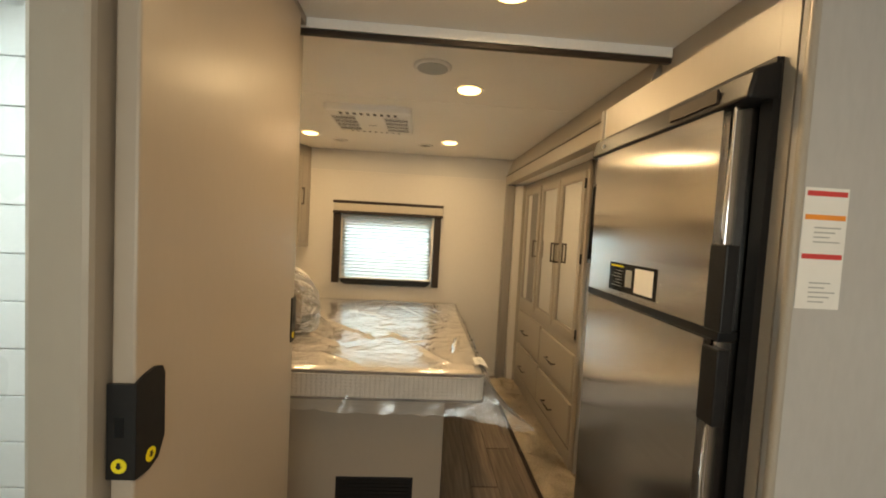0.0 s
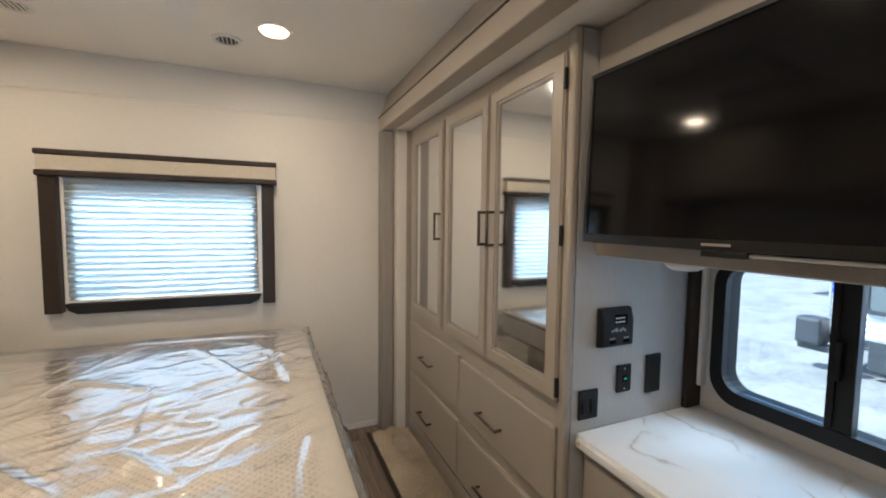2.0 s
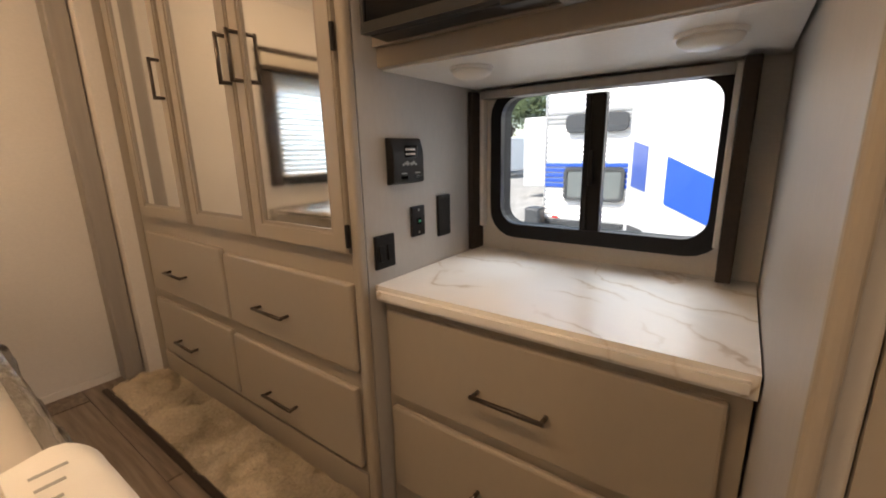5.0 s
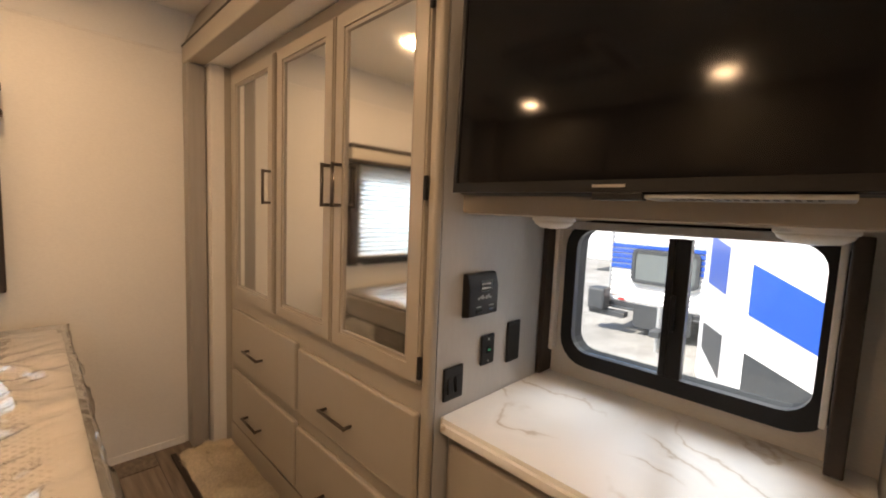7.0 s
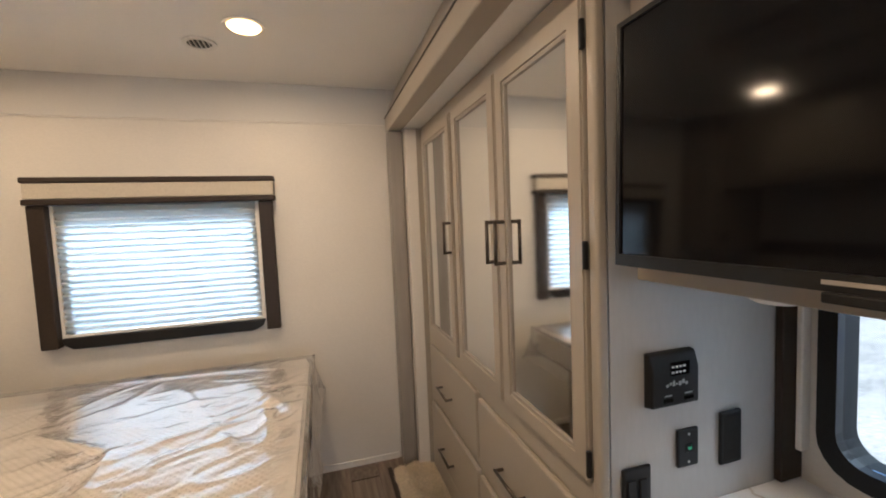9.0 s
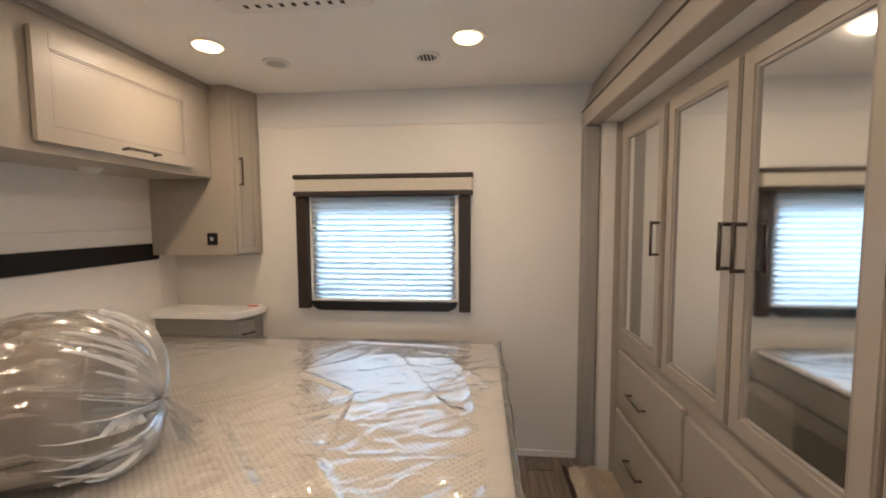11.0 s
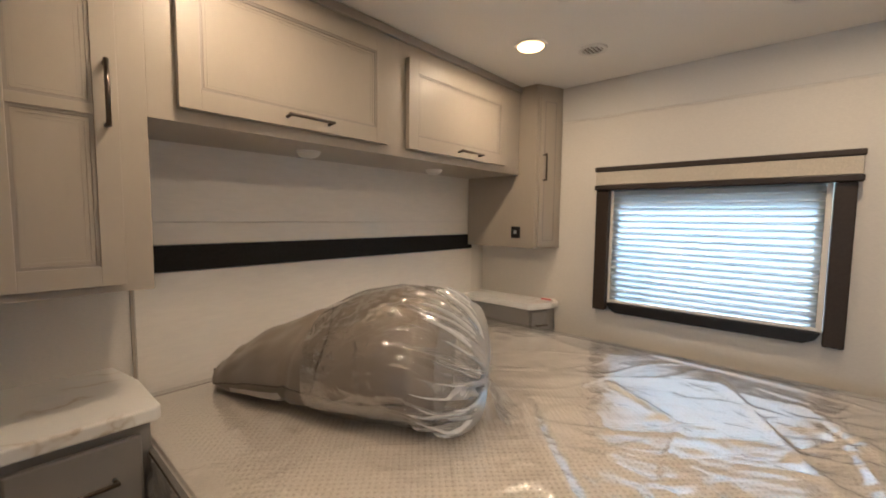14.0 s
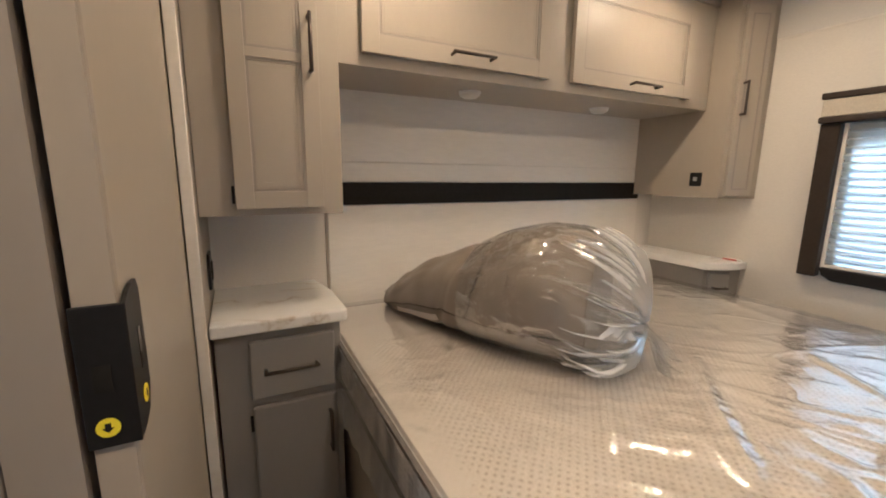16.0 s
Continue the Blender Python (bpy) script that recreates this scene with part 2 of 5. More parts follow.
def shade_cloth():
    """White pleated cloth that lets daylight through."""
    m, nt, b = nodes_of("pleated white shade cloth", 0.8)
    out = nt.nodes["Material Output"]
    d = nt.nodes.new("ShaderNodeBsdfDiffuse")
    d.inputs[0].default_value = (0.8, 0.81, 0.82, 1)
    tr = nt.nodes.new("ShaderNodeBsdfTranslucent")
    tr.inputs[0].default_value = (0.76, 0.83, 0.87, 1)
    mix = nt.nodes.new("ShaderNodeMixShader")
    mix.inputs[0].default_value = 0.55
    nt.links.new(d.outputs[0], mix.inputs[1])
    nt.links.new(tr.outputs[0], mix.inputs[2])
    nt.links.new(mix.outputs[0], out.inputs[0])
    return m


def clear_glass():
    m, nt, b = nodes_of("window glass", 0.02)
    out = nt.nodes["Material Output"]
    t = nt.nodes.new("ShaderNodeBsdfTransparent")
    t.inputs[0].default_value = (0.93, 0.95, 0.95, 1)
    g = nt.nodes.new("ShaderNodeBsdfGlossy")
    g.inputs["Roughness"].default_value = 0.02
    fr = nt.nodes.new("ShaderNodeFresnel")
    mix = nt.nodes.new("ShaderNodeMixShader")
    nt.links.new(fr.outputs[0], mix.inputs[0])
    nt.links.new(t.outputs[0], mix.inputs[1])
    nt.links.new(g.outputs[0], mix.inputs[2])
    nt.links.new(mix.outputs[0], out.inputs[0])
    return m


MARBLE, FLOORWOOD, MATCLOTH, SHADECLOTH, GLASS = marble(), plank_floor(), mattress_cloth(), shade_cloth(), clear_glass()
FILM = film_plastic("clear mattress wrap", 0.15, 0.16, 1.5, 0.28, 13, 0.85, 2.8)
BAGFILM = film_plastic("clear bag film", 0.075, 0.02, 1.45, 0.32, 26, 0.45, 1.35)
BAGSMOOTH = film_plastic("clear stretched film", 0.3, 0.02, 1.15, 0.1, 10)
KNOTFILM = film_plastic("gathered bag film", 0.11, 0.07, 1.45, 0.3, 20, 0.5, 1.3)
CARPETM = mat("beige shag carpet", (0.60, 0.52, 0.40), 0.95, grain=0.14, scale=90, bump=0.6, blotch=0.3)
PILLOWM = mat("taupe brushed cloth", (0.20, 0.168, 0.140), 0.85, grain=0.06, scale=300, bump=0.2, sheen=0.25, blotch=0.06)
SEAMTAPE = mat("pale seam tape", (0.50, 0.46, 0.42), 0.7, grain=0.05, scale=200)
SHOWER = mat("white glossy shower panel", (0.8, 0.81, 0.82), 0.3, grain=0.01, scale=60)
WHITESIDING = mat("white trailer siding", (0.80, 0.80, 0.79), 0.4, grain=0.03, scale=30, blotch=0.04)
BLUE = mat("blue trailer decal", (0.015, 0.085, 0.45), 0.4)
PANEGREY = mat("pale reflecting glass", (0.14, 0.16, 0.16), 0.25)
PIPING = mat("taupe piping tape", (0.10, 0.082, 0.070), 0.75, grain=0.1, scale=200)
# mostly white colour, painted in for window light reflected on the gathered film
GLINTFILM = film_plastic("film painted white for glints", 0.12, 0.80, 1.5, 0.2, 20, 0.5, 1.2)
CHARCOAL = mat("charcoal trailer decal", (0.05, 0.055, 0.06), 0.5)
GRAVEL = mat("pale gravel", (0.31, 0.30, 0.275), 0.95, grain=0.25, scale=22, bump=1.0, blotch=0.2)
TREELEAF = mat("far foliage", (0.07, 0.10, 0.04), 0.9, grain=0.3, scale=3, blotch=0.3)


# ---- building blocks ----
def box(x0, x1, y0, y1, z0, z1, bevel=0.0, seg=2, bm=None):
    """A box between these bounds, in a bmesh of its own or added to one."""
    b = bmesh.new()
    vs = [b.verts.new((x, y, z)) for z in (z0, z1) for y in (y0, y1) for x in (x0, x1)]
    for q in ((0, 2, 3, 1), (4, 5, 7, 6), (0, 1, 5, 4), (2, 6, 7, 3), (0, 4, 6, 2), (1, 3, 7, 5)):
        b.faces.new([vs[i] for i in q])
    if bevel:
        bmesh.ops.bevel(b, geom=b.edges[:], offset=bevel, segments=seg, profile=0.5, affect="EDGES")
    return b if bm is None else join(bm, b)


def join(bm, other):
    me = bpy.data.meshes.new("tmp")
    other.to_mesh(me)
    other.free()
    bm.from_mesh(me)
    bpy.data.meshes.remove(me)
    return bm


def prism(outline, z0, z1, bevel=0.0, axis="z"):
    """An outline of (u, v) pulled along an axis: z: (x, y); x: (y, z); y: (x, z)."""
    b = bmesh.new()
    def put(u, v, w):
        return {"z": (u, v, w), "x": (w, u, v), "y": (u, w, v)}[axis]
    lo = [b.verts.new(put(u, v, z0)) for u, v in outline]
    hi = [b.verts.new(put(u, v, z1)) for u, v in outline]
    n = len(outline)
    b.faces.new(lo[::-1]), b.faces.new(hi)
    for i in range(n):
        b.faces.new((lo[i], lo[(i + 1) % n], hi[(i + 1) % n], hi[i]))
    bmesh.ops.recalc_face_normals(b, faces=b.faces[:])
    if bevel:
        bmesh.ops.bevel(b, geom=b.edges[:], offset=bevel, segments=2, profile=0.5, affect="EDGES")
    return b


def cyl(p0, p1, r, seg=12, r2=None):
    b = bmesh.new()
    a, c = Vector(p0), Vector(p1)
    bmesh.ops.create_cone(b, cap_ends=True, segments=seg, radius1=r, radius2=r if r2 is None else r2, depth=(c - a).length)
    b.transform(Matrix.Translation((a + c) / 2) @ (c - a).to_track_quat("Z", "Y").to_matrix().to_4x4())
    return b


def lathe(profile, at, seg=32, flip=False):
    """A turned shape about the vertical through at; profile: (radius, height) pairs."""
    b = bmesh.new()
    rings = []
    for r, z in profile:
        rings.append([b.verts.new((at[0] + r * math.cos(2 * math.pi * i / seg), at[1] + r * math.sin(2 * math.pi * i / seg), at[2] + z)) for i in range(seg)])
    for p, q in zip(rings, rings[1:]):
        for i in range(seg):
            b.faces.new((p[i], p[(i + 1) % seg], q[(i + 1) % seg], q[i]))
    b.faces.new(rings[0][::-1]), b.faces.new(rings[-1])
    bmesh.ops.recalc_face_normals(b, faces=b.faces[:])
    return b


def rounded(w, h, r, cx=0.0, cy=0.0, seg=5):
    pts = []
    for sx, sy, a0 in ((1, 1, 0), (-1, 1, 90), (-1, -1, 180), (1, -1, 270)):
        for i in range(seg + 1):
            a = radians(a0 + 90 * i / seg)
            pts.append((cx + sx * (w / 2 - r) + r * math.cos(a), cy + sy * (h / 2 - r) + r * math.sin(a)))
    return pts


def ring_prism(outer, inner, z0, z1, axis="z"):
    """A frame: the space between two outlines of equal count."""
    b = bmesh.new()
    def put(u, v, w):
        return {"z": (u, v, w), "x": (w, u, v), "y": (u, w, v)}[axis]
    rows = [[b.verts.new(put(u, v, w)) for u, v in o] for o, w in ((outer, z0), (outer, z1), (inner, z1), (inner, z0))]
    n = len(outer)
    for k in range(4):
        p, q = rows[k], rows[(k + 1) % 4]
        for i in range(n):
            b.faces.new((p[i], p[(i + 1) % n], q[(i + 1) % n], q[i]))
    bmesh.ops.recalc_face_normals(b, faces=b.faces[:])
    return b


def mesh_of(name, bm, material, smooth=False):
    me = bpy.data.meshes.new(name)
    bm.to_mesh(me)
    bm.free()
    me.materials.append(material)
    if smooth:
        me.polygons.foreach_set("use_smooth", [len(p.vertices) < 8 for p in me.polygons])
    return me


def part(name, bm, material, parent, label="", smooth=False):
    ob = new(name, mesh_of(name, bm, material, smooth))
    ob.parent = parent
    if parent.type == "EMPTY":
        ob.matrix_parent_inverse = Matrix.Translation(parent.location).inverted()
    if label:
        tagged(ob, label)
    return ob


def thing(name, at, label, category, group="", kind=""):
    ob = new(name)
    ob.location, ob.empty_display_size = at, 0.05
    return tagged(ob, label, category, group, kind)


def solid(name, bm, material, label, category, group="", kind="", smooth=False):
    return tagged(new(name, mesh_of(name, bm, material, smooth)), label, category, group, kind)


def pull(parent, p0, p1, out, name="handle", thick=0.0056, post=0.028, label="dark brushed nickel bar handle"):
    """A bar handle from p0 to p1 on two posts, standing off along out."""
    a, c, o = Vector(p0), Vector(p1), Vector(out).normalized() * post
    d = (c - a).normalized()
    b = cyl(a + o - d * 0.006, c + o + d * 0.006, thick, 10)
    join(b, cyl(a, a + o, thick, 10))
    join(b, cyl(c, c + o, thick, 10))
    return part(name, b, HANDLE, parent, label, True)


# ---- the large structure ----
FAR, LEFT, CEILZ, OPEN, SLIDE = 5.34, -1.69, 2.115, 0.74, 1.45
BACK, T = -1.2, 0.06

tagged(solid("floor_base", box(LEFT - T, SLIDE + T, BACK - T, FAR + T, -0.09, -0.012), COLUMN, "subfloor under wood-look vinyl planks", "floor", kind="structure"))
floor = thing("floor", (0, 3, -0.012), "grey-brown wood-look vinyl plank floor", "floor", kind="structure")

# far wall with the window opening
WX0, WX1, WZ0, WZ1 = -0.84, 0.06, 0.90, 1.52
b = box(LEFT - T, WX0, FAR, FAR + T, -0.012, 2.2)
box(WX1, SLIDE + T, FAR, FAR + T, -0.012, 2.2, bm=b)
box(WX0, WX1, FAR, FAR + T, -0.012, WZ0, bm=b)
box(WX0, WX1, FAR, FAR + T, WZ1, 2.2, bm=b)
solid("wall_north", b, WALL, "pale linen-textured wall with a shaded window", "wall", kind="structure")
solid("trim", box(LEFT, OPEN - 0.02, FAR - 0.004, FAR, 1.915, 1.921, 0.001), HEADBOARD, "thin cream batten across the wall", "trim", kind="structure")
solid("wall_north_upper", box(LEFT, 0.735, FAR - 0.005, FAR - 0.0005, 1.9215, CEILZ - 0.001), UPPER, "grey vinyl strip along the top of the wall", "wall", kind="structure")
solid("baseboard", box(LEFT + 0.6, OPEN - 0.03, FAR - 0.008, FAR, -0.012, 0.035, 0.002), HEADBOARD, "low cream baseboard", "baseboard", kind="structure")
# left wall and the rest of the shell
solid("wall_west", box(LEFT - T, LEFT, BACK, FAR, -0.012, 2.2), WALL, "pale linen-textured side wall", "wall", kind="structure")
# unseen end wall; its opening is made up to let the fill lamp in
b = box(LEFT - T, -0.55, BACK - T, BACK, -0.012, 2.2)
box(0.85, SLIDE + T, BACK - T, BACK, -0.012, 2.2, bm=b)
box(-0.55, 0.85, BACK - T, BACK, -0.012, 0.9, bm=b)
box(-0.55, 0.85, BACK - T, BACK, 1.8, 2.2, bm=b)
solid("wall_south", b, WALL, "pale unseen kitchen end wall with an added opening for daylight", "wall", kind="structure")
# right wall of the slide-out, with the window opening
VY0, VY1, VZ0, VZ1 = 3.03, 3.655, 0.78, 1.21
b = box(SLIDE, SLIDE + T, BACK, VY0, -0.012, 2.2)
box(SLIDE, SLIDE + T, VY1, FAR, -0.012, 2.2, bm=b)
box(SLIDE, SLIDE + T, VY0, VY1, -0.012, VZ0, bm=b)
box(SLIDE, SLIDE + T, VY0, VY1, VZ1, 2.2, bm=b)
solid("wall_east", b, WALL, "pale slide-out wall with a sliding window", "wall", kind="structure")
# ceilings
# made-up, unseen roof opening over the bathroom, cut for the added lamp
HX0, HX1, HY0, HY1 = -1.30, -0.92, 1.9, 2.3
b = box(LEFT - T, HX0, BACK - T, FAR + T, CEILZ, 2.2)
box(HX1, SLIDE + T, BACK - T, FAR + T, CEILZ, 2.2, bm=b)
box(HX0, HX1, BACK - T, HY0, CEILZ, 2.2, bm=b)
box(HX0, HX1, HY1, FAR + T, CEILZ, 2.2, bm=b)
solid("ceiling", b, CEIL, "smooth off-white ceiling panels", "ceiling", kind="structure")
solid("ceiling_slide", box(0.83, SLIDE, BACK, FAR, 1.885, 1.915), CEIL, "lower off-white ceiling of the slide-out", "ceiling", kind="structure")
b = box(LEFT, 0.72, 3.69, 3.71, CEILZ - 0.002, CEILZ)
solid("ceiling_seam", b, CEIL, "thin seam strip between ceiling panels", "trim", kind="structure")
# slide-out surround: header and post
hd = thing("trim_header", (OPEN, 4, 1.87), "greige slide-out header with a rounded top bead", "trim", kind="structure")
part("fascia", box(0.722, 0.80, 2.935, FAR - 0.005, 1.872, 1.958, 0.006), CAB, hd)
part("soffit", box(0.80, 0.888, 2.935, FAR - 0.005, 1.874, 1.884, 0.002), CEIL, hd)
part("bead", prism([(0.736, 1.985), (0.744, 1.974), (0.83, 1.974), (0.83, 2.114), (0.785, 2.114), (0.742, 2.0)], 2.935, FAR - 0.005, axis="y"), CAB, hd)
# raised dark strip that paints the shadow line under the bead
part("groove_shade", box(0.7195, 0.7216, 2.94, FAR - 0.008, 1.951, 1.959), BROWN, hd, "dark strip painted in place of a groove's shadow")
part("bead", prism([(0.785, 1.90), (0.83, 1.90), (0.83, 2.114), (0.785, 2.114)], BACK, 2.93, axis="y"), CAB, hd)
post = thing("trim_post", (OPEN, 5.3, 0), "grey wood-grain slide-out corner post at the wall", "trim", kind="structure")
part("face", box(0.722, 0.80, FAR - 0.09, FAR - 0.002, 0.0, 1.870, 0.008), COLUMN, post)
wavy = [(0.802, 0.0), (0.885, 0.0)]
for i in range(30):
    z = 0.02 + i * 0.0285
    wavy.append((0.876 + 0.007 * math.sin(i * 1.3) + (0.008 if z < 0.4 else 0), z))
wavy += [(0.872, 1.868), (0.802, 1.868)]
part("filler_back", box(0.802, 0.886, FAR - 0.094, FAR - 0.002, 0.0, 1.868), CAB, post)
part("filler_edge", box(0.86, 0.92, FAR - 0.1545, FAR - 0.1515, 0.0, 1.868), CAB, post)
part("filler", prism(wavy, FAR - 0.15, FAR - 0.095, axis="y"), HEADBOARD, post, "cream filler strip with a rough cut edge")

# partition left of the doorway: sliding bedroom door, pocket and bathroom behind
solid("wall_partition", box(LEFT, -1.16, 2.932, 2.948, 0, CEILZ), CABDARK, "greige partition beside the nightstand", "wall", kind="structure")
solid("trim_pocket", box(-1.158, -1.146, 2.928, 2.954, 0, CEILZ, 0.003), HEADBOARD, "slim cream corner trim on the pocket edge", "trim", kind="structure")
solid("wall_pocket", box(LEFT, -0.53, 2.815, 2.876, 0, CEILZ), CABDARK, "grey-taupe pocket wall behind the sliding door", "wall", kind="structure")
solid("wall_bath", box(LEFT, -0.62, 2.79, 2.812, 0, CEILZ), SHOWER, "white bathroom wall behind plank panels", "wall", kind="structure")
planks = thing("wall_shower", (-1.1, 2.77, 0), "white glossy plank panels in the bathroom", "wall", kind="structure")
for i in range(13):
    part("plank", box(LEFT + 0.005, -0.63, 2.772, 2.787, i * 0.152 + 0.06, i * 0.152 + 0.209, 0.003), SHOWER, planks)
solid("wall_bath_inner", box(-0.62, -0.575, 2.16, 2.81, 0, CEILZ), SHOWER, "white inner bathroom wall", "wall", kind="structure")
solid("wall_bath_end", box(LEFT, -0.535, 1.20, 1.26, 0, CEILZ), WALL, "pale bathroom end wall", "wall", kind="structure")
solid("wall_kitchen", box(-0.59, -0.535, BACK, 1.19, 0, CEILZ), WALL, "pale kitchen passage wall", "wall", kind="structure")
solid("trim_casing", box(-0.625, -0.537, 2.0, 2.12, 0, CEILZ, 0.01), CAB, "greige bathroom door casing", "trim", kind="structure")
solid("trim_door_header", box(-0.54, 0.78, 2.860, 2.885, 2.080, CEILZ - 0.001), CEIL, "off-white door header strip", "trim", kind="structure")
solid("trim_track", box(-0.54, 0.78, 2.862, 2.883, 2.060, 2.0795, 0.003), BROWN, "dark brown sliding door track across the ceiling", "trim", kind="structure")
solid("trim_track_side", box(-0.528, -0.505, 2.03, 2.858, 2.085, CEILZ - 0.001, 0.003), COLUMN, "dark grey track over the hall door", "trim", kind="structure")


# ---- sliding doors with their latches ----
def arrow_dot(parent, at, normal, r, ar=1.0):
    """A round yellow lock mark with a dark arrow."""
    n = Vector(normal)
    dot = part("lock_mark", cyl(Vector(at), Vector(at) + n * 0.0012, r, 24), YELLOW, parent, "round yellow lock mark")
    b = bmesh.new()
    side = Vector((0, 0, 1)).cross(n).normalized()
    p = Vector(at) + n * 0.0016
    pts = [(-0.25, 0.5), (0.25, 0.5), (0.25, 0.0), (0.5, 0.0), (0.0, -0.5), (-0.5, 0.0), (-0.25, 0.0)]
    b.faces.new([b.verts.new(p + side * u * r + Vector((0, 0, 1)) * v * r) for u, v in pts])
    part("arrow", b, BLACK, dot)


bd = thing("door_bedroom", (-0.85, 2.905, 0), "greige sliding bedroom door pushed back into its pocket", "door", kind="structure")
part("leaf", box(-1.30, -0.536, 2.884, 2.925, 0.012, 2.08, 0.004), CAB, bd)
part("edge_strip", box(-0.5358, -0.533, 2.886, 2.923, 0.014, 2.078, 0.001), CAB, bd)
la = part("latch", box(-0.5325, -0.527, 2.883, 2.9285, 0.99, 1.15, 0.0015), BLACK, bd, "black plastic door latch")
w = prism([(-0.527, 0.99), (-0.527, 1.15), (-0.545, 1.158), (-0.565, 1.163), (-0.588, 1.163), (-0.597, 1.15), (-0.6, 1.03), (-0.585, 1.0), (-0.56, 0.992)], 2.9262, 2.931, 0.001, "y")
part("latch_wing", w, BLACK, bd, "black curved latch plate")
part("finger_slot", box(-0.5268, -0.5262, 2.896, 2.912, 1.055, 1.085), BLACKBAND, bd)
part("finger_slot", box(-0.575, -0.565, 2.931, 2.9316, 1.06, 1.11), SCREEN, bd)
arrow_dot(bd, (-0.527, 2.903, 1.014), (1, 0, 0), 0.011)
arrow_dot(bd, (-0.567, 2.931, 1.028), (0, 1, 0), 0.011)

hd2 = thing("door_bathroom", (-0.51, 2.45, 0), "taupe sliding bathroom door standing open along the hall", "door", kind="structure")
part("leaf", box(-0.531, -0.497, 2.034, 2.772, 0.012, 2.08, 0.004), SLAB, hd2)
part("end_strip", box(-0.56, -0.534, 2.774, 2.812, 0.0, 2.08, 0.004), COLUMN, hd2, "grey end post of the hall wall")
part("latch", box(-0.5335, -0.4945, 2.028, 2.0335, 1.03, 1.175, 0.0015), BLACK, hd2, "black plastic door latch")
w = prism([(2.028, 1.03), (2.028, 1.175), (2.05, 1.183), (2.075, 1.187), (2.09, 1.183), (2.097, 1.17), (2.098, 1.065), (2.083, 1.036), (2.06, 1.028)], -0.4965, -0.491, 0.001, "x")
part("latch_wing", w, BLACK, hd2, "black curved latch plate")
part("finger_slot", box(-0.521, -0.508, 2.0272, 2.0279, 1.095, 1.125), SCREEN, hd2)
arrow_dot(hd2, (-0.514, 2.028, 1.052), (0, -1, 0), 0.011)
arrow_dot(hd2, (-0.491, 2.062, 1.052), (1, 0, 0), 0.011)

# ---- ceiling fittings ----
def ceiling_lamp(x, y):
    t = thing("ceiling_lamp", (x, y, CEILZ), "round recessed ceiling lamp, lit warm", "lamp", "ceiling lamps")
    part("trim_ring", ring_prism([(x + 0.072 * math.cos(a * math.pi / 16), y + 0.072 * math.sin(a * math.pi / 16)) for a in range(32)], [(x + 0.058 * math.cos(a * math.pi / 16), y + 0.058 * math.sin(a * math.pi / 16)) for a in range(32)], CEILZ - 0.006, CEILZ - 0.0005), WHITEPLASTIC, t, smooth=False)
    part("lens", lathe([(0.0575, -0.0005), (0.0575, -0.007), (0.050, -0.014), (0.03, -0.0185), (0.002, -0.0195)], (x, y, CEILZ)), LAMPGLOW, t, "glowing frosted lens", True)
    li = new("lamp_light", bpy.data.lights.new("lamp_light", "AREA"))
    li.data.shape, li.data.size, li.data.energy, li.data.color = "DISK", 0.11, LAMP_WATT, LAMP_COLOUR
    li.location = (x, y, CEILZ - 0.022)
    li.parent = t
    li.matrix_parent_inverse = Matrix.Translation(t.location).inverted()


for x, y in LAMPS:
    ceiling_lamp(x, y)


def air_vent(x, y, r, dark, label):
    t = thing("ceiling_vent", (x, y, CEILZ), label, "vent", "round ceiling vents")
    part("rim", ring_prism([(x + r * math.cos(a * math.pi / 14), y + r * math.sin(a * math.pi / 14)) for a in range(28)], [(x + 0.72 * r * math.cos(a * math.pi / 14), y + 0.72 * r * math.sin(a * math.pi / 14)) for a in range(28)], CEILZ - 0.008, CEILZ - 0.0005), WHITEPLASTIC, t)
    part("backing", lathe([(0.72 * r, -0.003), (0.72 * r, -0.0005)], (x, y, CEILZ), 28), BLACK if dark else COLUMN, t)
    for i in range(-2, 3):
        u = i * 0.27 * r
        h = math.sqrt(max(0.0, (0.7 * r) ** 2 - u * u))
        if h > 0.006:
            part("slat", box(x + u - 0.0016, x + u + 0.0016, y - h, y + h, CEILZ - 0.0075, CEILZ - 0.0035), WHITEPLASTIC, t)


air_vent(-0.07, 4.895, 0.062, True, "round white air vent with dark slots")
air_vent(-0.78, 4.893, 0.062, False, "round white air vent with grey slots")
sd = thing("ceiling_speaker", (-0.068, 3.20, CEILZ), "round pale speaker grille set in the ceiling", "speaker")
part("rim", lathe([(0.082, -0.0005), (0.082, -0.005), (0.074, -0.010), (0.07, -0.0105)], (-0.068, 3.20, CEILZ)), WHITEPLASTIC, sd, smooth=True)
part("grille", lathe([(0.066, -0.0108), (0.066, -0.0125)], (-0.068, 3.20, CEILZ)), GREYPLASTIC, sd, "grey mesh grille")

ac = thing("air_conditioner", (-0.42, 4.1, CEILZ), "white ceiling air conditioner with two slotted grilles", "air conditioner")
AX0, AX1, AY0, AY1 = -0.68, -0.17, 3.83, 4.37
AZ = CEILZ - 0.045
b = prism(rounded(AX1 - AX0, AY1 - AY0, 0.03, (AX0 + AX1) / 2, (AY0 + AY1) / 2), AZ, CEILZ - 0.0005)
bmesh.ops.bevel(b, geom=[e for e in b.edges if all(abs(v.co.z - AZ) < 1e-5 for v in e.verts)], offset=0.014, segments=3, profile=0.6, affect="EDGES")
part("cover", b, WHITEPLASTIC, ac)
